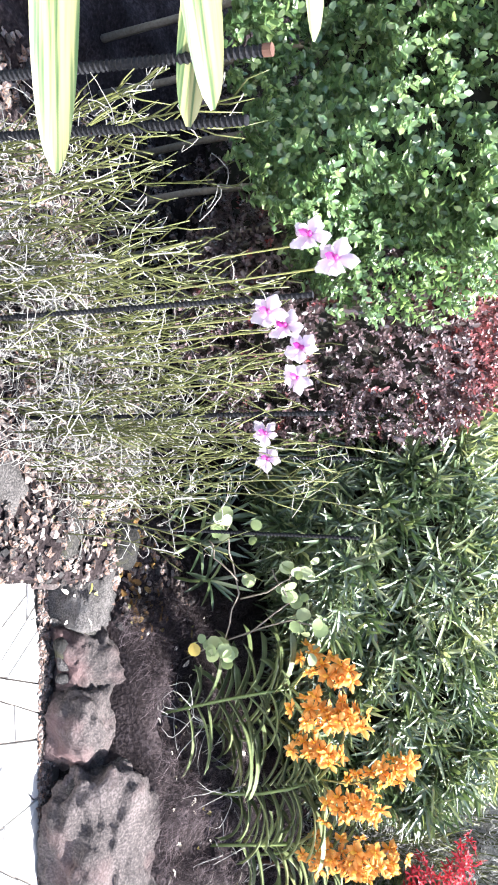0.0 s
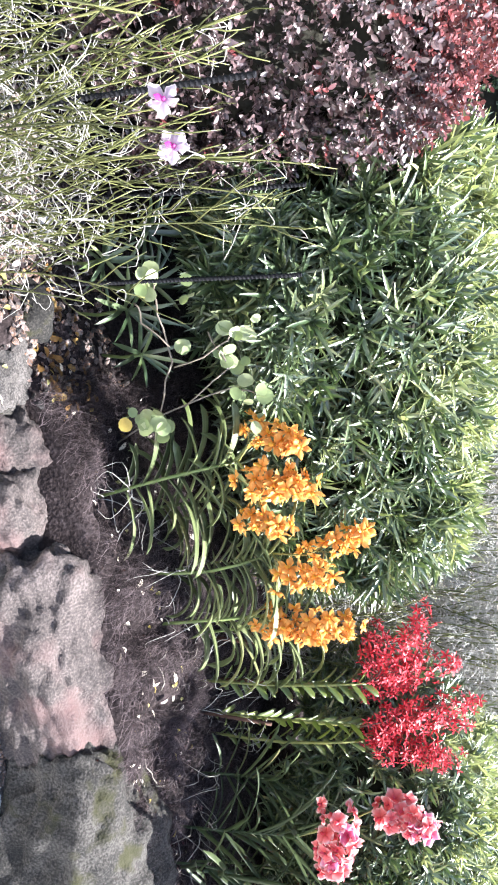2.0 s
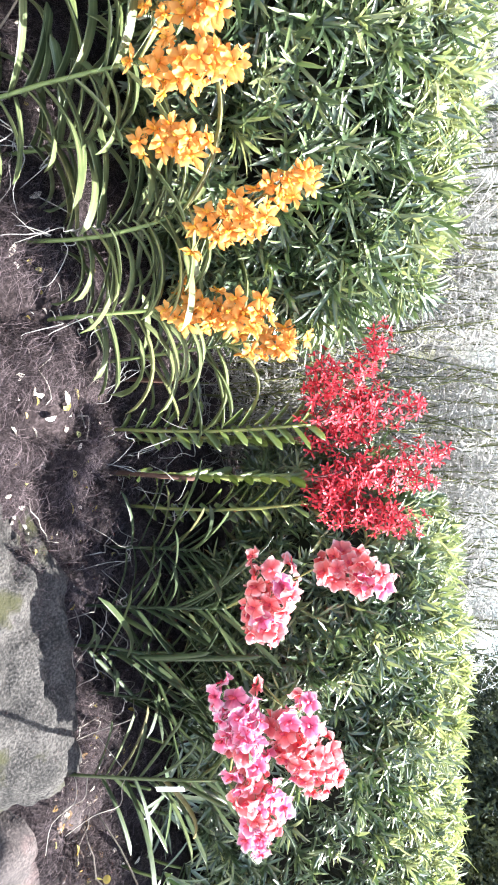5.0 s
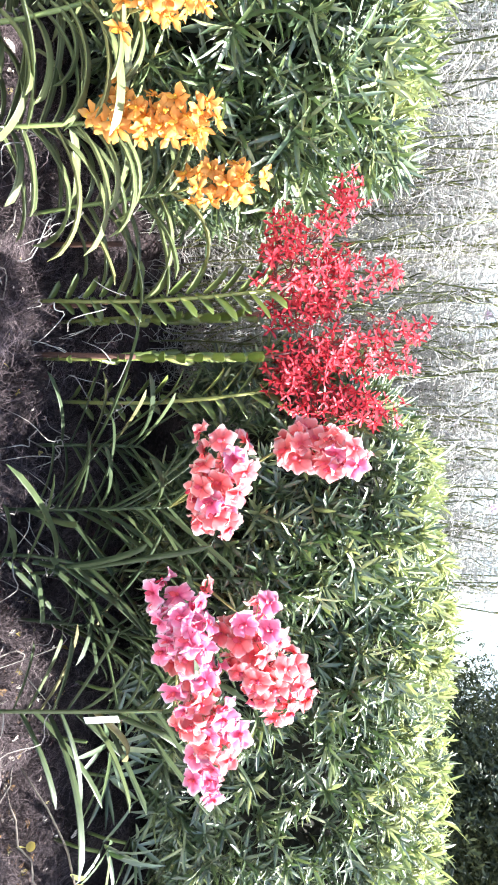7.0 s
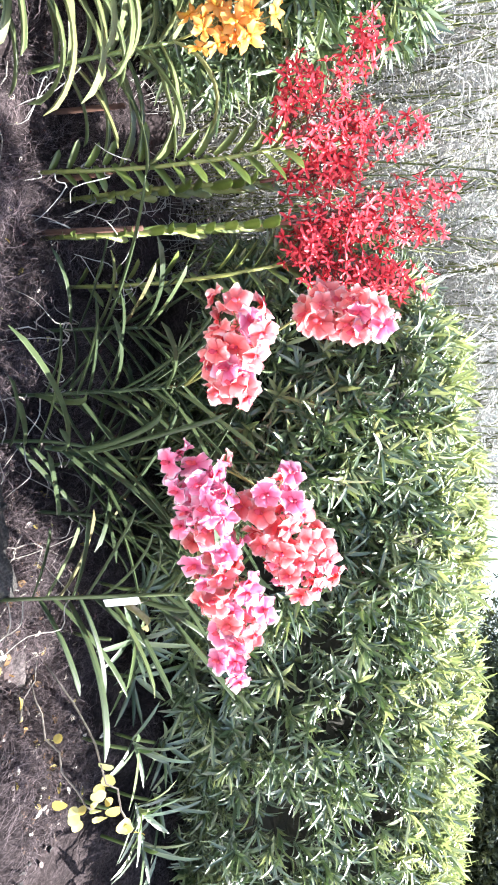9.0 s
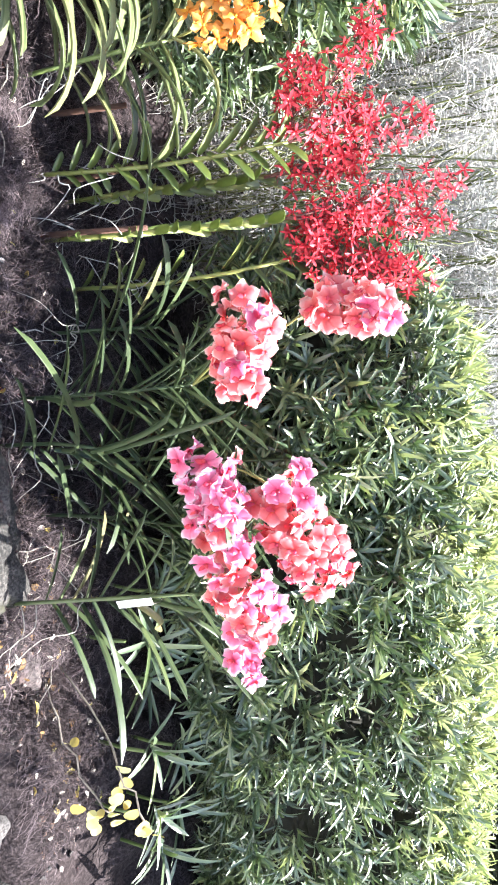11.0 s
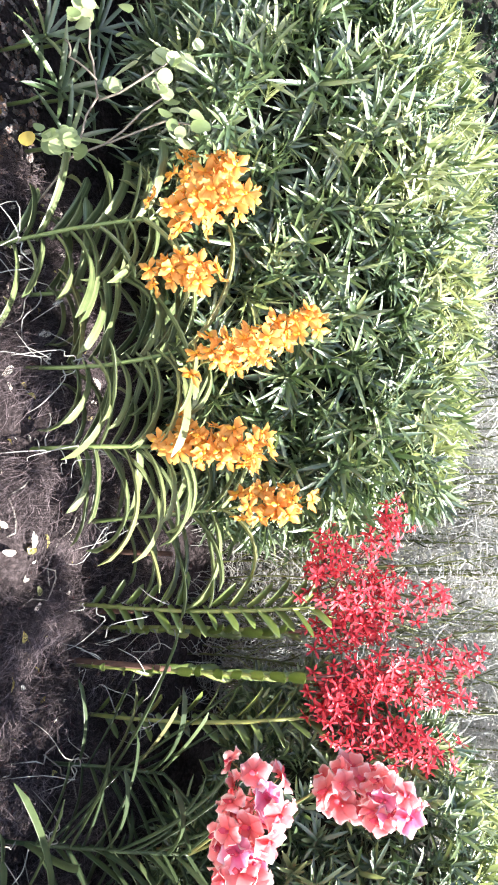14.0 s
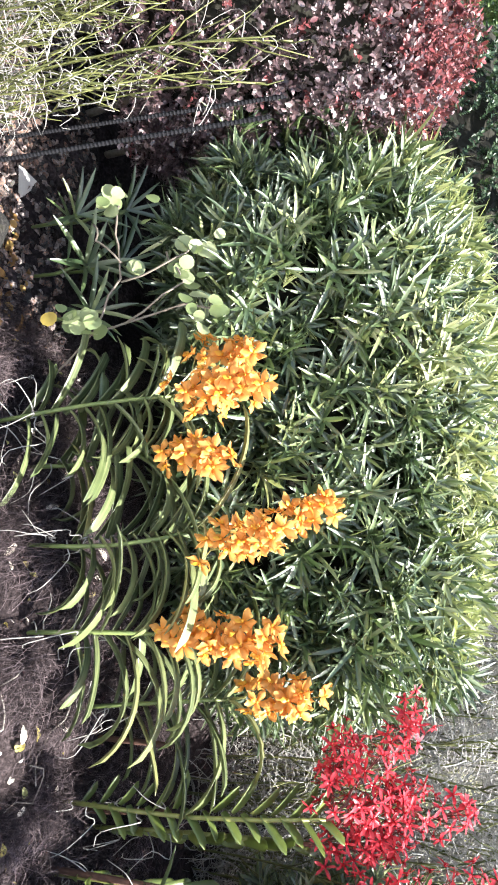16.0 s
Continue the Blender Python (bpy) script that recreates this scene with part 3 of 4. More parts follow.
def flower_mesh(name, size, width, mat, lip_mat, r, cup=0.35, narrow=False, frill=0.10):
    """Five tepals and a lip; faces +z, top +y."""
    pieces, idx = [], []
    for i, a in enumerate((0, 72, 144, 216, 288)):
        w = radians(a + r.uniform(-9, 9))
        L = size / 2 * r.uniform(0.90, 1.08) * (1.0 if i != 2 else 0.95)
        wide = size * width * r.uniform(0.88, 1.12) * (0.85 if i == 0 else 1)
        bend = cup * r.uniform(-0.6, 1.3)
        t = tepal(L, wide, bend, 3) if narrow else frilled(L, wide, bend, r, frill)
        p = moved(t, basis((0, 0, 0.001 * (i % 2)), (math.sin(w), math.cos(w), r.uniform(-0.1, 0.3)), (0, 0, 1)))
        pieces.append(p)
        idx += [0] * len(p[1])
    lip = blade(size * 0.24, size * 0.17, 3, 0.9, -0.3, 0.5, 0.6)
    p = moved(lip, basis((0, 0, 0.004), (0, -0.75, 0.65), (0, 0.6, 0.8)))
    pieces.append(p)
    idx += [1] * len(p[1])
    col = tube([(0, 0, -0.002), (0, 0.002, size * 0.10)], [size * 0.06, size * 0.045], 6)
    pieces.append(col)
    idx += [1] * len(col[1])
    v, f = join(pieces)
    return mesh_of(name, v, f, [mat, lip_mat], True, idx)


rf = np.random.default_rng(31)
F_orange = [flower_mesh("flower", 0.070, 0.29, M_orange, M_yellow, rf, 0.7, frill=0.05) for _ in range(7)]
F_pink = [flower_mesh("flower", 0.074, 0.49, M_pink, M_rosecentre, rf, 0.8, frill=0.15) for _ in range(8)]
F_magenta = [flower_mesh("flower", 0.073, 0.49, M_magenta, M_rosecentre, rf, 0.8, frill=0.15) for _ in range(8)]
F_red = [flower_mesh("flower", 0.052, 0.15, M_red, M_red, rf, 0.4, True) for _ in range(7)]
F_lilac = [flower_mesh("flower", 0.068, 0.36, M_lilac, M_liplilac, rf, 0.8, frill=0.14) for _ in range(4)]


def spike(plant, origin, a, b, radius, n, flowers, mat, r, facing=(0, -1, 0.15), foot=None, name="flower_spike"):
    """A flower stalk from foot through a to b, with n flowers round it on short stalks."""
    o = np.array(origin)
    a, b = np.array(a) - o, np.array(b) - o
    pts = [a + (b - a) * s for s in np.linspace(0, 1, 5)]
    if foot is not None:
        ft = np.array(foot) - o
        pts = [ft, ft * 0.5 + a * 0.5 + np.array((0, 0, 0.015))] + pts
    stalks = [tube(pts, np.linspace(0.0035, 0.0018, len(pts)), 5)]
    spots = []
    for i in range(n):
        s = (i + r.uniform(0.1, 0.9)) / n
        best = None
        for _ in range(6):
            d = unit(np.array(facing) * 0.75 + r.normal(0, 0.65, 3))
            rr = radius * r.uniform(0.35, 1.08) * (1.15 - 0.35 * s)
            q = a + (b - a) * s + d * rr
            gap = min([np.linalg.norm(q - w[0]) for w in spots], default=1.0)
            if best is None or gap > best[2]:
                best = (q, d, gap)
        spots.append(best)
        q, d, _ = best
        stalks.append(tube([a + (b - a) * max(0, s - 0.08), (a + (b - a) * s + q) / 2, q], 0.0012, 4))
    st = part(name, mesh_of(name, *join(stalks), mat), plant)
    for q, d, _ in spots:
        face = unit(d + np.array(facing) * 0.35 + r.normal(0, 0.35, 3))
        up = np.array((r.normal(0, 0.3), 0, 1.0))
        y = unit(up - face * (up @ face))
        m = np.eye(4)
        s = r.uniform(0.85, 1.12)
        m[:3, 0], m[:3, 1], m[:3, 2], m[:3, 3] = np.cross(y, face) * s, y * s, face * s, q
        part("flower", flowers[r.integers(len(flowers))], st, Matrix(m.tolist()))
    return st


# ---- strap-leaved orchids ----
def strap_set(length, width, mat, r, droops, fold=0.35):
    return [mesh_of("leaf", *blade(length * s, width, 10, d, fold, 0.86, 0.8, 0.0012, r.uniform(-0.5, 0.5)), mat) for d in droops for s in (0.7, 0.9, 1.08)]


rl = np.random.default_rng(41)
L_orange = strap_set(0.31, 0.024, M_strap, rl, (0.6, 1.1, 1.6, 2.2))
L_pink = strap_set(0.35, 0.0160, M_strap_dark, rl, (0.05, 0.25, 0.5, 0.85))
L_stiff = [mesh_of("leaf", *blade(0.092 * s, 0.025, 6, d, 0.16, 0.7, 0.6, 0.0015), M_stiff) for d in (0.15, 0.4) for s in (0.85, 1.05)]


def orchid(label, base, top, pairs, leaves, r, fan=(1, 0, 0), lift=(0.25, 0.95), stem_r=0.006, loose=0.25, roots=5, group="", scale=(0.85, 1.1), start=0.1, stem_mat=None, root_mat=None, droproot=0.24, face=0.0):
    base, top = np.array(base, float), np.array(top, float)
    ob = thing("orchid_plant", base, label, "orchid", group)
    axis = top - base
    mid = axis * 0.5 + np.array((r.normal(0, 0.012), r.normal(0, 0.012), 0))
    pts = [-0.03 * unit(axis), axis * 0.25 + (mid - axis * 0.5) * 0.7, mid, axis * 0.75 + (mid - axis * 0.5) * 0.7, axis]
    part("stem", mesh_of("stem", *tube(pts, [stem_r * 1.1, stem_r, stem_r, stem_r, stem_r * 0.7], 7), stem_mat or M_petiole), ob)
    fan = unit(fan)
    for i in range(2 * pairs):
        side = 1 if i % 2 else -1
        s = start + (1.0 - start) * (i + 0.5) / (2 * pairs)
        at = axis * s
        up = lift[0] + (lift[1] - lift[0]) * s + r.normal(0, 0.22)
        d = unit(fan * side + np.array((r.normal(0, loose), r.normal(0, loose), 0)) + np.array((0, 0, up)))
        nrm = unit(np.array((0, -face, 1.0)) - fan * side * 0.6 + r.normal(0, 0.12, 3))
        part("leaf", leaves[r.integers(len(leaves))], ob, basis(at, d, nrm, r.uniform(*scale) * (0.74 + 0.26 * min(1.0, s / 0.55))))
    for i in range(roots):
        s = r.uniform(0.02, 0.45)
        at = axis * s
        a = r.uniform(0, 2 * math.pi)
        out = np.array((math.cos(a), math.sin(a) * 0.7 - 0.25, 0))
        L = r.uniform(0.35, 1.0) * droproot
        p1 = at + out * L * 0.35 + np.array((0, 0, 0.01))
        p3 = at + out * L
        gz = soil_z(base[0] + p3[0], base[1] + p3[1]) - base[2]
        p3[2] = max(gz + 0.004, at[2] - L * 0.7)
        p2 = (p1 + p3) / 2 + r.normal(0, 0.02, 3)
        q = [at, (at + p1) / 2 + r.normal(0, 0.006, 3), p1 + r.normal(0, 0.012, 3), p2, p3 + r.normal(0, 0.008, 3)]
        part("air_root", mesh_of("air_root", *tube(spline(q), np.linspace(0.0018, 0.0009, 13), 6), root_mat or M_root), ob)
    return ob


ro = np.random.default_rng(51)
YELLOW_ORCHID = "orange-flowered orchid with arching strap leaves and white air roots"
# stem foot, stem top, fan of the leaves, flower spikes (from, to, radius, count)
ORANGE = [
    ((0.92, 2.06, 0.36), (0.82, 2.18, 0.72), 11, (1, -0.15, 0), [((0.72, 2.18, 0.76), (0.75, 2.15, 0.92), 0.05, 17), ((0.86, 2.11, 0.77), (0.86, 2.09, 0.96), 0.060, 30)]),
    ((1.00, 2.16, 0.36), (0.95, 2.22, 0.66), 10, (1, 0.2, 0), [((0.97, 2.15, 0.74), (1.00, 2.14, 0.87), 0.045, 17)]),
    ((1.20, 2.14, 0.38), (1.14, 2.24, 0.80), 12, (1, -0.05, 0), [((1.14, 2.25, 0.91), (1.06, 2.32, 1.09), 0.055, 22), ((1.20, 2.18, 0.85), (1.17, 2.17, 0.99), 0.05, 16)]),
    ((1.40, 2.17, 0.42), (1.38, 2.27, 0.76), 11, (1, 0.1, 0), [((1.37, 2.24, 0.75), (1.40, 2.24, 0.99), 0.06, 32)]),
    ((1.56, 2.40, 0.42), (1.51, 2.48, 0.82), 10, (1, 0.1, 0), [((1.495, 2.46, 0.87), (1.495, 2.46, 1.02), 0.055, 19)]),
]
for base, top, pairs, fan, spikes in ORANGE:
    ob = orchid(YELLOW_ORCHID, (base[0], base[1], soil_z(base[0], base[1])), top, pairs, L_orange, ro, fan, (0.35, 1.05), 0.0055, 0.28, 9, "orange orchids in the bed", root_mat=M_root, start=0.12 if base[0] < 0.95 else 0.22, droproot=0.16)
    for a, b, rad, n in spikes:
        spike(ob, ob.location, a, b, rad, n, F_orange, M_spike, ro, foot=top)

RED_LABEL = "tall red-flowered orchid with short stiff leaves in two rows"
RED = [
    ((1.77, 2.42), (1.75, 2.52, 1.06), 13, (1, -0.1, 0), [(1.50, 2.64, 1.26), (1.58, 2.60, 1.08), (1.68, 2.66, 1.24)]),
    ((1.84, 2.52), (1.82, 2.58, 0.98), 11, (0.2, 1, 0), [(1.72, 2.70, 1.36), (1.80, 2.66, 1.20)]),
    ((1.93, 2.44), (1.92, 2.50, 1.04), 12, (0.15, 1, 0), [(1.86, 2.70, 1.44), (1.93, 2.66, 1.24), (1.96, 2.70, 1.40)]),
    ((2.06, 2.50), (2.02, 2.55, 1.05), 12, (1, 0.15, 0), [(2.06, 2.60, 1.28), (1.95, 2.56, 1.12), (2.09, 2.62, 1.38)]),
]
for (x, y), top, pairs, fan, tips in RED:
    ob = orchid(RED_LABEL, (x, y, soil_z(x, y)), top, pairs, L_stiff, ro, fan, (0.75, 1.1), 0.0055, 0.12, 6, "red orchids in the bed", start=0.06, stem_mat=M_cane, droproot=0.14, face=0.65 if x < 1.8 else 0.25)
    for tip in tips:
        a = np.array(top) * 0.72 + np.array(tip) * 0.28
        spike(ob, ob.location, a, tip, 0.06, 46, F_red, M_redspike, ro, foot=top, facing=(0, -0.7, 0.3))

PINK_LABEL = "pink-flowered orchid with long dark strap leaves"
PINK = [
    ((2.16, 2.38), (2.16, 2.42, 0.72), 10, (1, -0.2, 0), []),
    ((2.40, 2.16), (2.42, 2.20, 0.66), 7, (1, 0.5, 0), []),
    ((2.62, 2.24), (2.64, 2.26, 0.76), 8, (1, -0.4, 0), []),
    ((2.30, 2.24), (2.28, 2.30, 0.84), 14, (1, 0.2, 0), [((2.10, 2.22, 1.02), (2.25, 2.18, 0.99), 0.068, 38, 0), ((2.10, 2.33, 1.15), (2.13, 2.30, 1.31), 0.06, 30, 0)]),
    ((2.52, 2.30), (2.48, 2.32, 0.86), 12, (1, -0.3, 0), [((2.47, 2.14, 1.06), (2.65, 2.13, 1.17), 0.088, 50, 0)]),
    ((2.77, 2.04), (2.73, 2.10, 0.90), 12, (1, 0.1, 0), [((2.38, 2.04, 0.94), (2.50, 2.02, 0.98), 0.062, 32, 1), ((2.54, 2.03, 0.97), (2.77, 2.02, 1.04), 0.070, 46, 2), ((2.85, 2.05, 0.96), (2.92, 2.06, 1.01), 0.035, 6, 1)]),
]
for (x, y), top, pairs, fan, spikes in PINK:
    ob = orchid(PINK_LABEL, (x, y, soil_z(x, y)), top, pairs, L_pink, ro, fan, (0.45, 1.5), 0.005, 0.5, 5, "pink orchids in the bed", scale=(0.8, 1.15), root_mat=M_rootdark, start=0.2, stem_mat=M_strap_dark)
    for a, b, rad, n, hue in spikes:
        spike(ob, ob.location, a, b, rad, n, (F_pink + F_magenta[:2], F_magenta, F_pink[:5] + F_magenta)[hue], M_spike, ro, foot=top)

tag = thing("plant_label", (2.72, 2.02, 0.71), "blank white plastic label tied to an orchid stem", "label")
bm = bmesh.new()
bmesh.ops.create_cube(bm, size=1, matrix=Matrix.Diagonal((0.022, 0.0015, 0.085, 1)))
bmesh.ops.bevel(bm, geom=bm.edges[:], offset=0.0005, segments=1, affect="EDGES")
me = bpy.data.meshes.new("tag_plate")
bm.to_mesh(me)
bm.free()
me.materials.append(M_tag)
part("tag_plate", me, tag, pose(0, 0, 0.04, -8, -6, 12))
part("tie", mesh_of("tie", *tube([(0, 0.0, 0.08), (0.01, 0.03, 0.09), (0.015, 0.05, 0.085)], 0.001, 4), M_twig), tag)

# ---- round-leaved (terete) orchids ----
def terete(height, r, leaf_n, root_n, root_len, label, group, lean=0.08, thick=0.0024, rooty=1.9, loose=False):
    """One thin stem with pencil-like leaves and white air roots."""
    ph = r.uniform(0, 6.28)
    def at(s):
        return np.array((lean * math.sin(ph) * abs(s) ** 1.5 + 0.015 * math.sin(5 * s + ph), lean * math.cos(ph) * abs(s) ** 1.5 + 0.012 * math.cos(4 * s + ph), height * s))
    stem = tube([at(s) for s in np.linspace(-0.04, 1, 9)], np.linspace(thick * 1.3, thick * 0.8, 9), 5)
    lv = []
    for i in range(leaf_n):
        s = 0.12 + 0.88 * (i + r.uniform(0, 0.8)) / leaf_n
        p = at(min(s, 1))
        a = i * 3.14 + ph + r.normal(0, 0.5)
        out = np.array((math.cos(a), math.sin(a), 0))
        L = r.uniform(0.07, 0.15)
        q = [p, p + out * L * 0.3 + np.array((0, 0, L * 0.45)), p + out * L * 0.5 + np.array((0, 0, L * 0.95)) + r.normal(0, 0.006, 3)]
        lv.append(tube(q, [thick * 0.85, thick * 0.8, thick * 0.3], 4))
    rt = []
    for i in range(root_n):
        s = r.uniform(0.0, 1.0) ** rooty
        p = at(s)
        a = r.uniform(0, 6.28)
        out = np.array((math.cos(a), math.sin(a), 0))
        L = root_len * r.uniform(0.4, 1.3)
        q = [p, p + out * L * 0.4 + r.normal(0, L * 0.12, 3), p + out * L * 0.75 + np.array((0, 0, -L * 0.25)) + r.normal(0, L * 0.16, 3), p + out * L * r.uniform(0.4, 0.9) + np.array((0, 0, -L * r.uniform(0.1, 0.8)))]
        q[3][2] = max(q[3][2], 0.0)
        rt.append(tube(spline(q, 2), np.linspace(0.0014, 0.0008, 7) * (thick / 0.0024), 3 if loose else 4, False))
    if loose:
        return join([stem] + lv), join(rt)
    ob = thing("terete_orchid", (0, 0, 0), label, "orchid", group)
    part("stem", mesh_of("stem", *stem, M_terete), ob)
    tagged(part("leaf_mass", mesh_of("leaf_mass", *join(lv), M_terete), ob), kind="stuff")
    tagged(part("root_tangle", mesh_of("root_tangle", *join(rt), M_root), ob, label="thin white air roots"), kind="stuff")
    return ob


rt = np.random.default_rng(61)
NEAR_LABEL = "thin green terete orchid with tangled white air roots"
FAR_LABEL = "tall terete orchid almost hidden in pale dry air roots"
near = [terete(h, rt, 14, 19, 0.085, NEAR_LABEL, "terete orchids along the path") for h in (0.62, 0.70, 0.76, 0.82, 0.88, 0.95, 0.72, 0.66)]
short = [terete(h, rt, 6, 34, 0.11, NEAR_LABEL, "terete orchids along the path") for h in (0.45, 0.55, 0.5)]
far = [terete(h, rt, 9, 150, 0.18, FAR_LABEL, "", 0.2, 0.004, 1.0, True) for h in (1.6, 1.9, 2.1, 1.75)]
thicket = [[] for _ in far]


def place(models, i, x, y, z, s, r, tip=0.0):
    m = pose(x, y, z, r.uniform(-6, 6) - tip, r.uniform(-6, 6), r.uniform(0, 360)) @ Matrix.Scale(s, 4)
    if models is far:
        thicket[i % len(far)].append(m)
        return None
    ob = models[i % len(models)]
    if not ob.get("used"):
        ob["used"] = 1
        ob.matrix_basis = m
        return ob
    return copy_thing(ob, m)


def clump(u, depth):
    """The row runs slantwise from the stone edge towards the path; depth goes away from the path."""
    return 0.22 - 0.98 * u - 0.62 * depth, 1.78 - 0.86 * u + 0.62 * depth


def row_end(y):
    """Where the row stops, beside the second iron bar."""
    return -0.01 - 0.55 * y


for i in range(92):
    u = (i * 0.618) % 1.0
    x, y = clump(u + rt.normal(0, 0.01), rt.uniform(-0.10, 0.36))
    if x < row_end(y):
        continue
    place(near, i, x, y, soil_z(x, y) - 0.02, rt.uniform(0.95, 1.12) * (1.12 - 0.30 * min(1, u / 0.5)) * (0.84 if u < 0.2 else 1.0), rt)
for i in range(66):
    x, y = clump((i * 0.618 + 0.3) % 1.0, rt.uniform(-0.14, 0.30))
    if x < row_end(y):
        continue
    place(short, i, x, y, soil_z(x, y) - 0.02, rt.uniform(0.8, 1.1), rt)
for i in range(240):
    x = 0.7 + 2.75 * ((i * 0.618) % 1.0) + rt.normal(0, 0.05)
    y = 3.55 + 1.7 * rt.uniform()
    place(far, i, x, y, 0.2, rt.uniform(0.85, 1.12), rt)
for i in range(26):
    place(far, i, -1.2 + 1.6 * ((i * 0.618) % 1.0), 4.4 + rt.uniform(), 0.2, rt.uniform(0.75, 0.95), rt)
for i in range(24):
    place(far, i, 5.2 + 1.6 * ((i * 0.618) % 1.0), 4.2 + rt.uniform(), 0.1, rt.uniform(0.7, 0.85), rt)

green = join([scatter(far[k][0], thicket[k]) for k in range(len(far))])
pale = join([scatter(far[k][1], thicket[k]) for k in range(len(far))])
vv, ff = join([green, pale])
tagged(new("orchid_thicket", mesh_of("orchid_thicket", vv, ff, [M_terete, M_rootpale], True, [0] * len(green[1]) + [1] * len(pale[1]))), FAR_LABEL, "orchid thicket", kind="stuff")
for i in range(70):
    x = 1.15 + 1.0 * ((i * 0.618) % 1.0)
    y = 2.95 + 0.6 * rt.uniform()
    place(short if i % 3 else near, i, x, y, soil_z(x, y) - 0.02, rt.uniform(0.95, 1.3), rt)

# lilac flowers on thin stalks among the round stems
lil = np.random.default_rng(62)
for x, y, z in [(-0.31, 0.98, 1.12), (-0.26, 0.94, 1.17), (-0.22, 1.08, 1.02), (-0.20, 1.11, 1.04), (-0.165, 1.14, 1.06), (-0.12, 1.21, 1.03), (-0.02, 1.40, 0.90), (0.037, 1.48, 0.878), (1.98, 4.50, 1.80), (2.92, 4.20, 1.87)]:
    fl = thing("orchid_flower", (x, y + 0.05, z - 0.16), "single pale lilac orchid flower with purple lip", "flower", "lilac flowers of the terete orchids")
    part("flower_stalk", mesh_of("flower_stalk", *tube([(0.01, 0.04, -0.3), (0, 0.02, 0), (0, 0, 0.12), (0, -0.04, 0.158)], 0.0016, 5), M_spike), fl)
    q = Vector((lil.normal(0, 0.3), -1, lil.normal(0.25, 0.2))).normalized()
    up = np.array((0.2, 0, 1.0))
    fq = np.array(q)
    yy = unit(up - fq * (up @ fq))
    m = np.eye(4)
    m[:3, 0], m[:3, 1], m[:3, 2], m[:3, 3] = np.cross(yy, fq), yy, fq, (0, -0.05, 0.16)
    part("flower", F_lilac[lil.integers(4)], fl, Matrix(m.tolist()))


# ---- ribbed iron bars ----
def iron_bar(a, b, radius=0.009, rusty=False):
    a, b = np.array(a), np.array(b)
    ob = thing("iron_stake", a, "ribbed dark iron bar driven into the bed", "stake", "iron bars among the orchids")
    L = np.linalg.norm(b - a)
    n = int(L / 0.0035)
    pts = [(0, 0, L * i / n) for i in range(n + 1)]
    part("bar", mesh_of("bar", *tube(pts, [radius * (1.22 if i % 3 == 0 else 0.93) for i in range(n + 1)], 10), M_iron, False), ob)
    if rusty:
        part("cut_end", mesh_of("cut_end", *tube([(0, 0, L - 0.012), (0, 0, L + 0.002)], radius * 1.25, 10), M_stake, False), ob, label="rusty cut end")
    rot = Vector((0, 0, 1)).rotation_difference(Vector((b - a).tolist())).to_matrix().to_4x4()
    ob.matrix_basis = Matrix.Translation(a.tolist()) @ rot
    return ob


for a, b in [((-0.715, 0.98, 0.02), (-0.597, 0.98, 1.06)), ((-0.635, 1.05, 0.02), (-0.532, 1.05, 0.995)), ((-0.066, 1.50, 0.05), (-0.066, 1.50, 1.03)),
             ((0.27, 1.88, 0.10), (0.27, 1.91, 1.00)), ((0.04, 2.02, 0.10), (0.05, 2.06, 0.98)), ((-0.29, 1.27, 0.05), (-0.28, 1.25, 1.05))]:
    iron_bar(a, b, 0.008 if a[0] < -0.5 else 0.0052, a[0] < -0.7)
for x, y, h, lx in [(1.915, 2.42, 0.30, 0.0), (1.80, 2.47, 0.26, -0.03), (1.63, 2.50, 0.2, 0.0)]:
    z = soil_z(x, y)
    tagged(new("wooden_stake", mesh_of("wooden_stake", *tube([(x, y, z - 0.05), (x + lx * 0.5, y, z + h * 0.5), (x + lx, y, z + h)], [0.008, 0.0075, 0.007], 8), M_stake)), "reddish-brown wooden stake behind an orchid stem", "stake", "wooden stakes in the bed")


# ---- stones of the bed's edge ----
def stone(centre, half, mat, label, seed, rough=0.22, square=3.5, sub=4, turn=0.0, flat=0.0, worn=0.70, slope=0.0):
    bm = bmesh.new()
    bmesh.ops.create_icosphere(bm, subdivisions=sub, radius=1)
    off = Vector((seed * 3.7, seed * 1.3, -seed * 2.1))
    h = Vector(half)
    fr_ = np.random.default_rng(seed)
    planes = [(unit(fr_.normal(0, 1, 3)), fr_.uniform(worn, 0.97)) for _ in range(12)]
    for v in bm.verts:
        q = np.array(v.co)
        q /= (np.abs(q) ** square).sum() ** (1 / square)
        for n_, d_ in planes:
            q = q - n_ * max(0.0, q @ n_ - d_) * 0.92
        p = Vector(q.tolist())
        d = 1 + rough * noise.noise(p * 1.4 + off) + rough * 0.6 * noise.noise(p * 3.3 + off) + rough * 0.40 * noise.noise(p * 8.0 + off) + 0.035 * noise.noise(p * 19.0 + off) + 0.012 * noise.noise(p * 44.0 + off)
        c = 0.5 * rough * abs(noise.noise(p * 2.2 - off))
        p = p * (d - c)
        v.co = (p.x * h.x, p.y * h.y, p.z * h.z + flat * p.x * h.x + slope * min(0.0, p.y) * h.z)
    me = bpy.data.meshes.new("stone")
    bm.to_mesh(me)
    bm.free()
    me.materials.append(mat)
    me.polygons.foreach_set("use_smooth", [True] * len(me.polygons))
    ob = new("edge_stone", me)
    ob.matrix_basis = pose(centre[0], centre[1], centre[2], 0, 0, turn)
    return tagged(ob, label, "stone", "stones along the bed's edge")


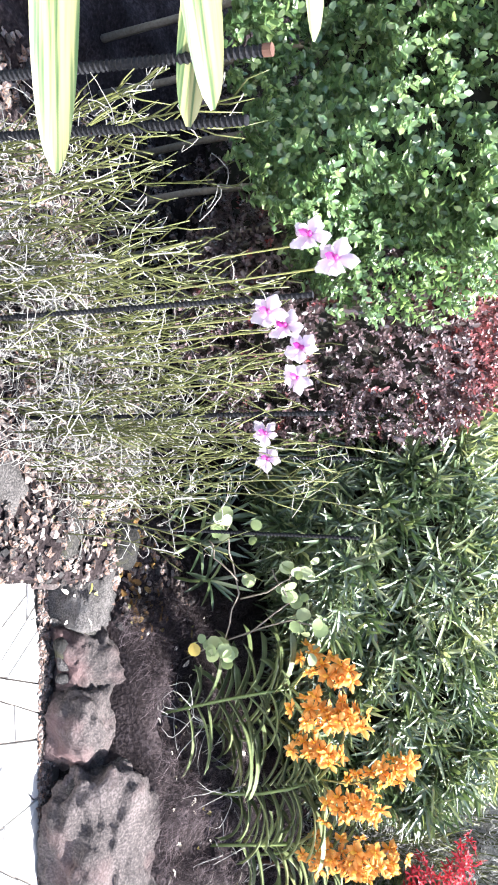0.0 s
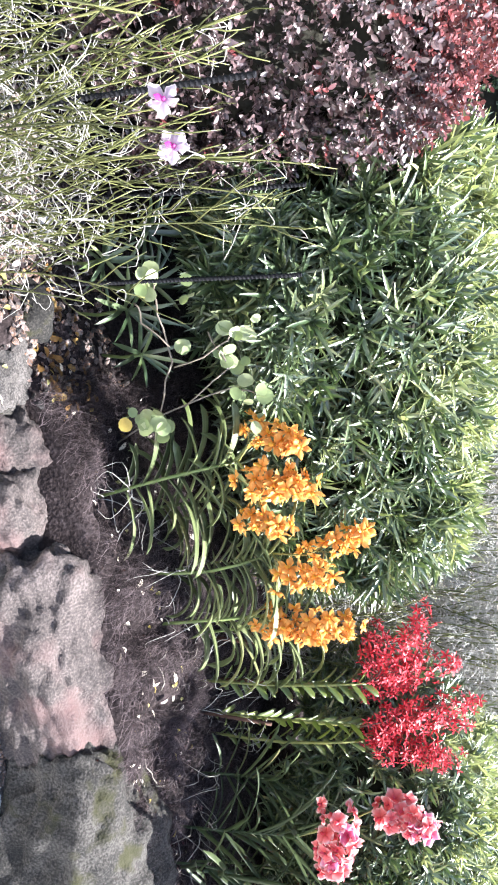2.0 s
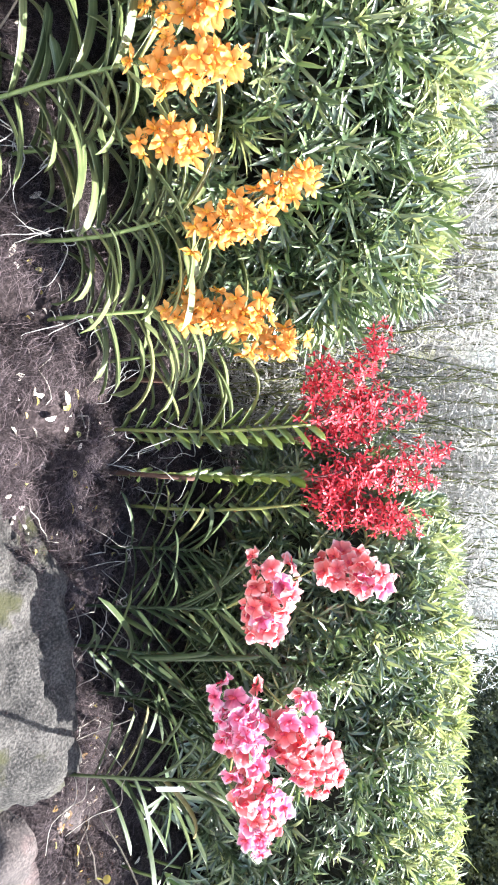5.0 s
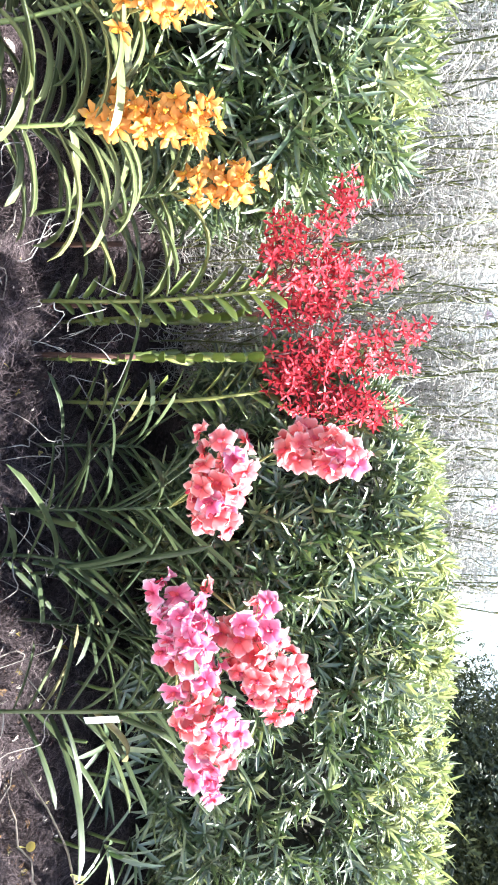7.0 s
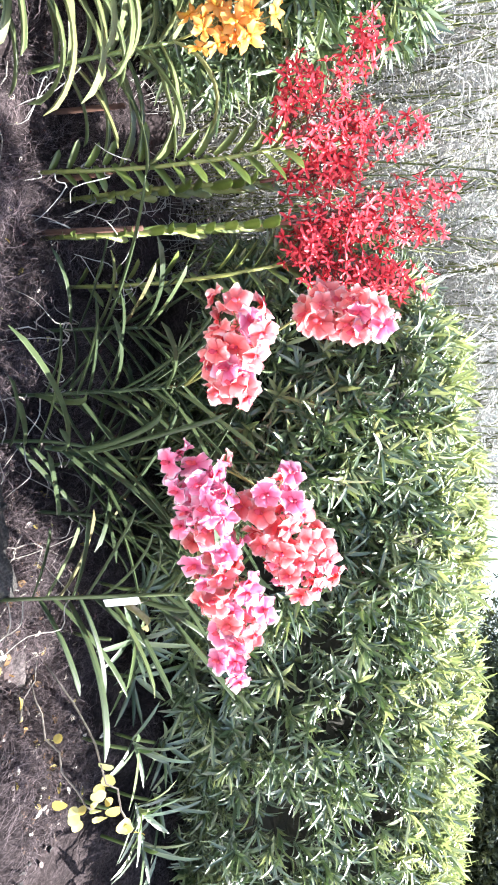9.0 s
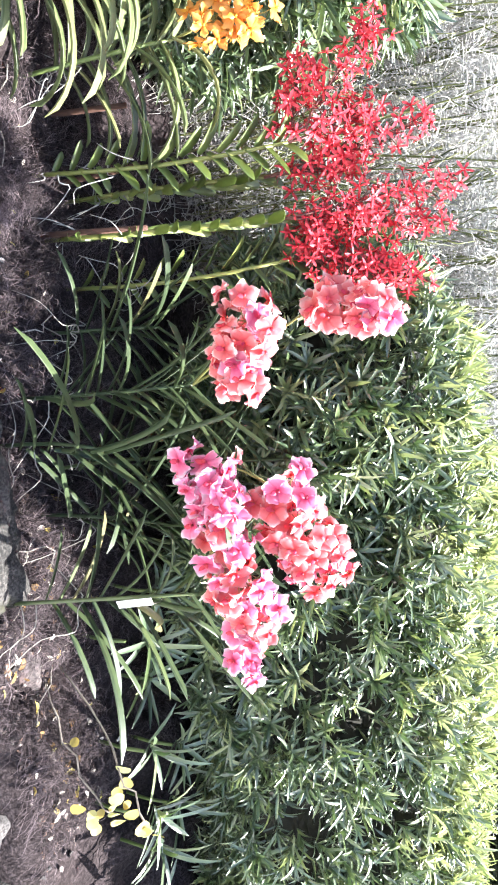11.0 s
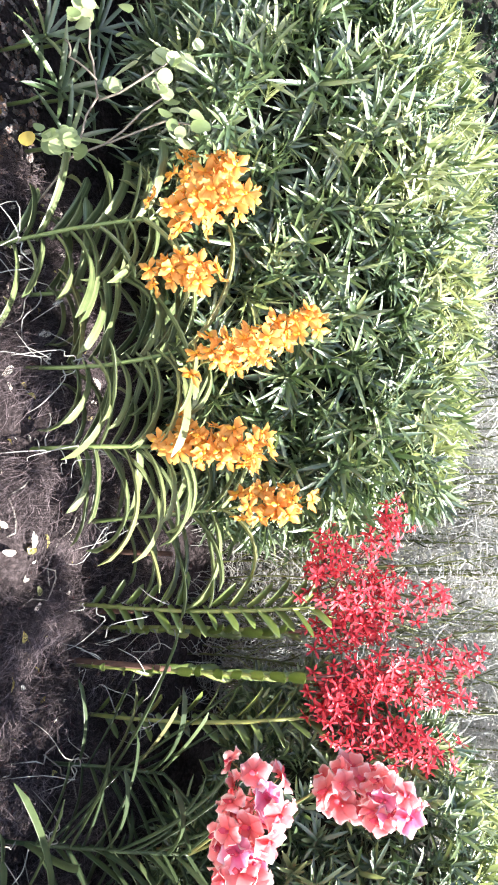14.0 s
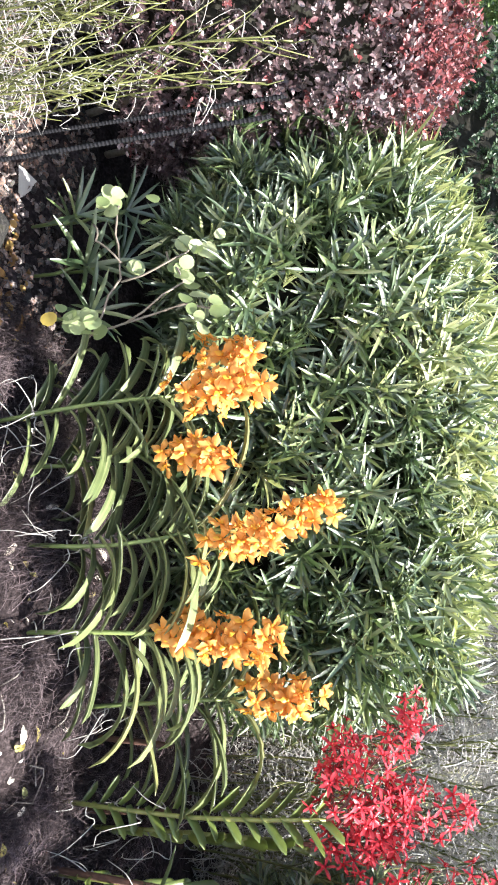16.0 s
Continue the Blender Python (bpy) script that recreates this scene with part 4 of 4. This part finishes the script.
G, K, S = "rough dark grey volcanic stone edging the bed", "large flat pinkish-grey stone edging the bed", "large grey boulder with olive moss patches"
stone((0.47, 1.915, 0.06), (0.145, 0.105, 0.125), M_rockgrey, G, 1, 0.22, 4.5, 5, turn=8)
stone((0.72, 1.92, 0.07), (0.135, 0.11, 0.13), M_rockpink, "rough pinkish-grey stone edging the bed", 2, 0.22, 3.6, 5, turn=-10)
stone((0.95, 1.915, 0.07), (0.15, 0.11, 0.125), M_rockpink, "rough pinkish-grey stone edging the bed", 3, 0.22, 4.2, 5, turn=9)
stone((0.60, 2.02, 0.12), (0.07, 0.06, 0.09), M_rockgrey, G, 4, 0.2, sub=3)
stone((1.09, 1.97, 0.14), (0.07, 0.06, 0.10), M_rockgrey, G, 5, 0.2, sub=3)
stone((0.26, 1.72, 0.08), (0.15, 0.13, 0.11), M_rockmoss, "mossy grey stone set in rubble", 6, 0.18)
stone((0.33, 2.02, 0.12), (0.10, 0.08, 0.09), M_rockmoss, "mossy grey stone set in rubble", 7, 0.2, sub=3)
stone((1.47, 2.00, 0.14), (0.45, 0.23, 0.225), M_rockpink, K, 8, 0.20, 3.6, 6, 6, 0.06, 0.84, 0.45)
stone((1.62, 2.08, 0.24), (0.16, 0.07, 0.10), M_rockpink, K, 9, 0.16, 3.5, 4, 14)
stone((2.24, 1.93, 0.16), (0.52, 0.24, 0.29), M_rockmoss, S, 10, 0.17, 3.6, 6, 4, 0.05, 0.88, 0.7)
stone((0.76, 1.99, 0.05), (0.44, 0.10, 0.12), M_rockgrey, "rough rubble and mortar packed behind the edge stones", 20, 0.3, 3.0, 5)
sr = np.random.default_rng(72)
for i in range(26):
    s = sr.uniform(0.018, 0.045)
    x = sr.uniform(0.36, 1.14)
    stone((x, sr.uniform(1.80, 2.00), 0.05 + 0.07 * sr.uniform()), (s * sr.uniform(0.9, 1.5), s, s * 0.9), (M_rockgrey, M_rockpink, M_rockmoss)[i % 3], "small rubble stone wedged between the edge stones", 30 + i, 0.3, sub=2, turn=sr.uniform(0, 180))
stone((0.14, 1.48, 0.07), (0.12, 0.10, 0.09), M_rockgrey, G, 17, 0.3, sub=3)
stone((0.86, 2.01, 0.12), (0.06, 0.05, 0.08), M_rockgrey, G, 18, 0.3, sub=3)
stone((0.40, 1.78, 0.03), (0.06, 0.05, 0.06), M_rockpink, "small broken pinkish stone in the rubble", 19, 0.3, sub=3)
for x, y, z, k in [(1.70, 2.09, 0.31, 0.05), (1.64, 2.10, 0.32, 0.035), (1.76, 2.09, 0.30, 0.04), (1.79, 2.08, 0.29, 0.03)]:
    stone((x, y, z), (k * 1.3, k * 0.8, k), M_crumb, "crumbling ochre stone between two boulders", int(x * 100), 0.35, sub=4)
stone((3.02, 2.14, 0.31), (0.10, 0.055, 0.07), M_rockpink, "small broken pinkish stone in the mulch", 11, 0.2, sub=3)
stone((3.05, 1.95, 0.16), (0.22, 0.15, 0.16), M_rockpink, K, 12, 0.18)
stone((3.45, 1.96, 0.14), (0.20, 0.16, 0.17), M_rockgrey, G, 13, 0.18)
stone((3.85, 1.98, 0.14), (0.22, 0.16, 0.17), M_rockmoss, S, 14, 0.18)
stone((4.35, 1.98, 0.14), (0.28, 0.17, 0.18), M_rockgrey, G, 15, 0.18)
stone((4.95, 1.98, 0.14), (0.32, 0.17, 0.18), M_rockpink, K, 16, 0.18)


# ---- crazy paving ----
def cut(poly, p, n):
    a, b = [], []
    for i, u in enumerate(poly):
        w = poly[(i + 1) % len(poly)]
        du, dw = (u - p) @ n, (w - p) @ n
        (a if du >= 0 else b).append(u)
        if du * dw < 0:
            c = u + (w - u) * du / (du - dw)
            a.append(c)
            b.append(c)
    return a, b


def area(poly):
    q = np.array(poly)
    x, y = q[:, 0], q[:, 1]
    return 0.5 * abs(np.dot(x, np.roll(y, 1)) - np.dot(y, np.roll(x, 1)))


pr = np.random.default_rng(71)
todo, slabs = [[np.array(c, float) for c in ((-3.0, -2.2), (6.5, -2.2), (6.5, 1.79), (0.68, 1.80), (0.43, 1.75), (0.24, 0.72), (-3.0, 0.70))]], []
while todo:
    q = todo.pop()
    mx, my = np.mean(q, 0)
    if area(q) < (0.026 if -0.3 < mx < 2.8 and my > 1.0 else 0.26):
        slabs.append(q)
        continue
    c = np.mean(q, 0) + pr.normal(0, 0.05, 2)
    e = np.array(q) - np.mean(q, 0)
    w, vec = np.linalg.eigh(e.T @ e)
    n = unit(vec[:, 1] + pr.normal(0, 0.35, 2))
    for half in cut(q, c, n):
        if len(half) > 2:
            todo.append(half)
v, f = sheet(-3.0, 6.5, -2.2, 1.96, 2, 2, lambda x, y: -0.012)
paving = tagged(new("path", mesh_of("path", v, f, M_joint)), "path of pale irregular stone slabs with grey joints", "path", kind="structure")
for q in slabs:
    q = np.array(q)
    c = q.mean(0)
    d = q - c
    L = np.linalg.norm(d, axis=1)[:, None]
    inner, top = c + d * (1 - 0.006 / L), c + d * (1 - 0.009 / L)
    n = len(q)
    zt = pr.uniform(-0.002, 0.002)
    vs = [(*p, -0.03) for p in inner] + [(*p, zt - 0.003) for p in inner] + [(*p, zt) for p in top]
    if area(q) and np.cross(q[1] - q[0], q[2] - q[1]) < 0:
        idx = list(range(n))[::-1]
    else:
        idx = list(range(n))
    fs = [[2 * n + i for i in idx]]
    for k in range(2):
        for i in range(n):
            a, b = idx[i], idx[(i + 1) % n]
            fs.append([k * n + a, k * n + b, (k + 1) * n + b, (k + 1) * n + a])
    part("slab", mesh_of("slab", vs, fs, M_slab, False), paving)

# ---- chips, litter, fibres ----
cr = np.random.default_rng(81)


def chip(r):
    bm = bmesh.new()
    bmesh.ops.create_cube(bm, size=1)
    for w in bm.verts:
        w.co = (w.co.x * r.uniform(0.6, 1.3) + r.normal(0, 0.12), w.co.y * r.uniform(0.5, 1.1) + r.normal(0, 0.12), w.co.z * r.uniform(0.3, 0.6))
    vs = np.array([tuple(w.co) for w in bm.verts])
    fs = [[w.index for w in fc.verts] for fc in bm.faces]
    bm.free()
    return vs, fs


CHIPS = [chip(cr) for _ in range(6)]
pieces = []
for k in range(6):
    ms = []
    for _ in range(1500):
        x, y = cr.uniform(-1.1, 0.62), cr.uniform(0.75, 2.35)
        if bed_z(x, y) < 0.03 or x + y < 0.25:
            continue
        z = max(bed_z(x, y), 0.0)
        ms.append(pose(x, y, z + 0.006, cr.uniform(-35, 35), cr.uniform(-35, 35), cr.uniform(0, 360)) @ Matrix.Scale(cr.uniform(0.006, 0.024), 4))
    for _ in range(330):
        x, y = cr.uniform(0.36, 2.2), 1.785 + abs(cr.normal(0, 0.03))
        ms.append(pose(x, y, 0.002, cr.uniform(-35, 35), cr.uniform(-35, 35), cr.uniform(0, 360)) @ Matrix.Scale(cr.uniform(0.005, 0.020), 4))
    for _ in range(110):
        x, y = cr.uniform(2.55, 3.7), cr.uniform(1.98, 2.30)
        ms.append(pose(x, y, soil_z(x, y) + 0.003, cr.uniform(-35, 35), cr.uniform(-35, 35), cr.uniform(0, 360)) @ Matrix.Scale(cr.uniform(0.004, 0.016), 4))
    pieces.append(scatter(CHIPS[k], ms))
tagged(new("bark_chips", mesh_of("bark_chips", *join(pieces), M_chip, False)), "loose bark, charcoal and gravel chips on the soil", "mulch", kind="stuff")

fr = np.random.default_rng(82)
N = 170000
fx, fy = fr.uniform(0.55, 3.6, N), fr.uniform(1.98, 2.75, N)
thin = np.array([0.50 + 1.7 * wave(x, y, 7.0, 9.0) for x, y in zip(fx, fy)])
keep = fr.uniform(0, 1, N) < thin
fx, fy = fx[keep], fy[keep]
N = len(fx)
fz = np.array([soil_z(x, y) for x, y in zip(fx, fy)])
way, long_, turn, lift, w = fr.uniform(0, 6.28, N), fr.uniform(0.03, 0.12, N), fr.normal(0, 1.5, N), fr.uniform(0, 1, N) ** 2 * 0.055, 0.00034
fv = np.zeros((N, 5, 2, 3))
for j in range(5):
    zz = fz + lift * math.sin(3.1 * j / 4) + 0.003 * fr.normal(0, 1, N)
    for e, sg in enumerate((1, -1)):
        fv[:, j, e] = np.stack([fx - sg * np.sin(way) * w, fy + sg * np.cos(way) * w, zz + sg * w], 1)
    fx, fy = fx + np.cos(way) * long_ / 4, fy + np.sin(way) * long_ / 4
    way = way + turn / 4 + fr.normal(0, 0.25, N)
quad = np.array([[2 * j, 2 * j + 1, 2 * j + 3, 2 * j + 2] for j in range(4)]).ravel()
ff = Faces((quad[None, :] + 10 * np.arange(N)[:, None]).ravel(), np.full(4 * N, 4))
fv = fv.reshape(-1, 3)
tagged(new("root_fibres", mesh_of("root_fibres", fv, ff, M_fibre)), "fine brown root fibres matted over the mulch", "mulch", kind="stuff")

lr = np.random.default_rng(83)
PETALS = [mesh_of("petal", *blade(0.018 * s, 0.009, 3, 0.5, 0.3, 0.5, 0.4), m) for s in (0.8, 1.2) for m in (M_petal, M_petal, M_yellowleaf)]
for i in range(270):
    x, y = lr.uniform(0.1, 3.6), lr.uniform(1.98, 2.4)
    if x < 0.6:
        y = lr.uniform(1.5, 2.2)
    p = new("fallen_petal", PETALS[i % 6])
    p.matrix_basis = pose(x, y, soil_z(x, y) + 0.012, lr.uniform(-40, 40), lr.uniform(-40, 40), lr.uniform(0, 360)) @ Matrix.Scale(lr.uniform(0.8, 1.8), 4)
    tagged(p, "small pale fallen petal on the dark mulch", "petal", "fallen petals on the mulch")
for i in range(16):
    x, y = lr.uniform(0.9, 3.1), lr.uniform(2.05, 2.35)
    a = lr.uniform(0, 6.28)
    pts = []
    p = np.array((x, y))
    for j in range(7):
        pts.append((p[0], p[1], soil_z(p[0], p[1]) + 0.010 + 0.012 * abs(lr.normal())))
        p = p + 0.03 * np.array((math.cos(a), math.sin(a)))
        a += lr.normal(0, 0.6)
    tagged(new("loose_root", mesh_of("loose_root", *tube(pts, 0.0018, 5), M_rootdark)), "thin pale root lying across the mulch", "root", "loose roots on the mulch")


DEAD = [mesh_of("dead_leaf", *blade(0.04 * s, 0.022, 4, w, 0.25, 0.5, 0.4), M_dead) for s in (0.7, 1.0, 1.2) for w in (0.4, 1.1)]
for i in range(70):
    x, y = lr.uniform(0.22, 0.66), lr.uniform(1.98, 2.2)
    p = new("dead_leaf", DEAD[i % 6])
    p.matrix_basis = pose(x, y, soil_z(x, y) + 0.014, lr.uniform(-30, 30), lr.uniform(-30, 30), lr.uniform(0, 360)) @ Matrix.Scale(lr.uniform(0.6, 1.1), 4)
    tagged(p, "small dry amber leaf fallen on the soil", "leaf", "dry leaves beside the stones")
for i in range(30):
    x, y = lr.uniform(2.55, 3.5), lr.uniform(2.0, 2.25)
    p = new("dead_leaf", DEAD[i % 6])
    p.matrix_basis = pose(x, y, soil_z(x, y) + 0.012, lr.uniform(-30, 30), lr.uniform(-30, 30), lr.uniform(0, 360)) @ Matrix.Scale(lr.uniform(0.5, 0.9), 4)
    tagged(p, "small dry amber leaf fallen on the mulch", "leaf", "dry leaves in the mulch")
shard = tagged(new("stone_shard", mesh_of("stone_shard", *tube([(0, 0, 0), (0.005, 0, 0.012)], [0.055, 0.048], 3), M_slab, False)), "pale flat triangular stone shard lying on chips", "stone")
shard.matrix_basis = pose(0.09, 2.15, soil_z(0.09, 2.15) + 0.014, 12, -8, 40)


# ---- round-leaved creepers ----
def disc_leaf(d, r):
    n = 10
    vs = [(0, 0, 0.0)] + [(d / 2 * math.cos(2 * math.pi * i / n) * r.uniform(0.92, 1.05), d / 2 * math.sin(2 * math.pi * i / n) * 1.05 + d / 2, 0.06 * d * math.cos(4 * math.pi * i / n) + 0.05 * d) for i in range(n)]
    vs[0] = (0, d / 2, 0)
    return np.array(vs), [[0, 1 + i, 1 + (i + 1) % n] for i in range(n)]


vr = np.random.default_rng(91)


def creeper(label, stems, clusters, mat, d, ends=None):
    o = np.array(stems[0][0])
    ob = thing("creeping_plant", o, label, "plant")
    for st in stems:
        q = np.array(st) - o
        fine = np.concatenate([[q[i] + (q[i + 1] - q[i]) * s for s in (0, 0.33, 0.66)] for i in range(len(q) - 1)] + [q[-1:]])
        fine[1:-1] += vr.normal(0, 0.005, fine[1:-1].shape)
        part("stem", mesh_of("stem", *tube(fine, 0.0028, 6), M_twig), ob)
    data = [mesh_of("leaf", *disc_leaf(d * s, vr), mat) for s in (0.7, 0.9, 1.0, 1.15)]
    for c, n in clusters:
        for i in range(n):
            p = np.array(c) - o + vr.normal(0, 0.022, 3)
            nrm = unit(np.array((vr.normal(0, 0.5), -0.9, 0.5 + vr.normal(0, 0.4))))
            dr = vr.normal(0, 1, 3)
            dr -= nrm * (dr @ nrm)
            part("leaf", data[vr.integers(4)], ob, basis(p, dr, nrm))
    return ob


creeper("creeping plant with pale round succulent leaves", [[(0.78, 2.20, 0.30), (0.67, 2.11, 0.50), (0.58, 2.14, 0.72), (0.60, 2.15, 0.80)], [(0.67, 2.11, 0.50), (0.50, 2.11, 0.55), (0.36, 2.10, 0.52), (0.28, 2.10, 0.52)],
         [(0.52, 2.11, 0.56), (0.47, 2.12, 0.70), (0.40, 2.15, 0.76)], [(0.64, 2.12, 0.58), (0.52, 2.13, 0.72), (0.42, 2.14, 0.66)], [(0.46, 2.11, 0.55), (0.38, 2.10, 0.47), (0.33, 2.10, 0.45)]],
        [((0.66, 2.03, 0.49), 9), ((0.70, 2.05, 0.56), 3), ((0.28, 2.09, 0.50), 8), ((0.30, 2.10, 0.61), 2), ((0.41, 2.14, 0.76), 10), ((0.50, 2.13, 0.72), 7), ((0.58, 2.13, 0.78), 5), ((0.62, 2.14, 0.81), 3), ((0.48, 2.12, 0.62), 2)], M_round, 0.043)
creeper("creeping plant with yellowing round leaves low in the bed", [[(3.10, 2.16, 0.36), (3.22, 2.08, 0.44), (3.33, 2.02, 0.54), (3.36, 2.00, 0.61)], [(3.06, 2.20, 0.38), (3.20, 2.12, 0.54), (3.28, 2.04, 0.64), (3.38, 2.0, 0.70)]],
        [((3.35, 2.00, 0.60), 9), ((3.40, 2.0, 0.70), 4), ((3.38, 2.0, 0.52), 4), ((3.22, 2.08, 0.47), 2), ((3.25, 2.05, 0.60), 2)], M_yellowleaf, 0.036)
bud = thing("yellow_leaf", (0.655, 2.01, 0.43), "single yellowed cupped leaf hanging beside a creeper", "leaf")
part("leaf_blade", mesh_of("leaf_blade", *disc_leaf(0.042, vr), M_yellowleaf), bud, basis((0, 0, 0), (0.7, 0, 0.3), (0, -1, 0.3)))
part("stalk", mesh_of("stalk", *tube([(0, 0, 0), (0, 0.05, 0.02), (0.01, 0.10, 0.04)], 0.0015, 5), M_petiole), bud)

# ---- striped ginger ----
gin = thing("ginger_plant", (-1.00, 0.98, 0.05), "ginger plant with broad leaves striped cream and green", "plant")
go = np.array(gin.location)
part("stem", mesh_of("stem", *tube([(0, 0, 0), (0.02, -0.01, 0.3), (0.05, -0.02, 0.75)], [0.012, 0.011, 0.008], 8), M_petiole), gin)
part("stem", mesh_of("stem", *tube([(0.03, 0.04, 0), (0.06, 0.05, 0.4), (0.04, 0.0, 0.95)], [0.012, 0.011, 0.008], 8), M_petiole), gin)
for foot, tip, up, w, dr in [((-0.80, 0.75, 0.84), (-0.433, 0.871, 0.697), (0.1, -0.8, 0.5), 0.070, 0.25), ((-0.80, 0.83, 0.98), (-0.528, 0.978, 0.949), (0, -0.85, 0.5), 0.062, 0.12),
                             ((-0.82, 0.90, 1.02), (-0.538, 0.995, 0.858), (0.1, -0.9, 0.2), 0.066, 0.3), ((-0.80, 0.89, 1.13), (-0.608, 0.993, 1.108), (0, -0.7, 0.6), 0.038, 0.3)]:
    a, b = np.array(foot) - go, np.array(tip) - go
    d = b - a
    lf = blade(np.linalg.norm(d) * 1.02, w, 14, dr, 0.22, 0.45, 0.5)
    part("leaf", mesh_of("leaf", *lf, M_varieg), gin, basis(a, unit(d) + np.array((0, 0, dr * 0.45)), up))
    part("leaf_stalk", mesh_of("leaf_stalk", *tube([(0.03, 0, a[2] - 0.2), (a[0] * 0.6, a[1] * 0.6, a[2] - 0.03), a], 0.005, 6), M_petiole), gin)


# ---- trees beyond ----
def tree(x, y, h, crown_r, seed):
    r = np.random.default_rng(seed)
    ob = thing("tree", (x, y, -0.05), "dark evergreen tree beyond the garden", "tree", "dark trees beyond the garden")
    limbs = [tube([(0, 0, 0), (0.1, 0, h * 0.3), (0, 0.1, h * 0.6), (0.1, 0, h * 0.9)], [0.22, 0.17, 0.12, 0.04], 8)]
    ends = []
    for i in range(14):
        a, s = r.uniform(0, 6.28), r.uniform(0.12, 0.85)
        L = crown_r * r.uniform(0.6, 1.05) * (1.1 - 0.6 * s)
        p0 = np.array((0, 0, h * s))
        p1 = p0 + np.array((math.cos(a) * L, math.sin(a) * L, L * 0.35))
        limbs.append(tube([p0, (p0 + p1) / 2 + np.array((0, 0, -0.1)), p1], [0.07, 0.05, 0.02], 6))
        ends += [p0 * 0.4 + p1 * 0.6, p1]
    part("trunk", mesh_of("trunk", *join(limbs), M_bark), ob)
    ms = []
    for e in ends + [np.array((0, 0, h * s)) for s in (0.5, 0.7, 0.9, 1.0)]:
        for _ in range(340):
            q = e + r.normal(0, crown_r * 0.24, 3)
            ms.append(basis(q, r.normal(0, 1, 3), r.normal(0, 1, 3), r.uniform(0.7, 1.4)))
    lf = sprig(7, 0.07, 0.026, r, 0.12)
    cr_ = part("crown", mesh_of("crown", *scatter(lf, ms), M_crown), ob)
    return ob


for i, (x, y, h, c) in enumerate([(9.7, 9.0, 5.0, 1.9), (11.4, 9.5, 6.0, 2.0), (13.3, 9.0, 5.5, 2.0), (11.3, 12.5, 7.0, 2.4), (15.0, 11.5, 7.0, 2.4), (-2.5, 9.5, 5.5, 2.0), (-5.0, 10.0, 6.0, 2.2), (17.0, 8.0, 6.0, 2.2), (-8.0, 9.0, 6.0, 2.2)]):
    tree(x, y, h, c, 200 + i)
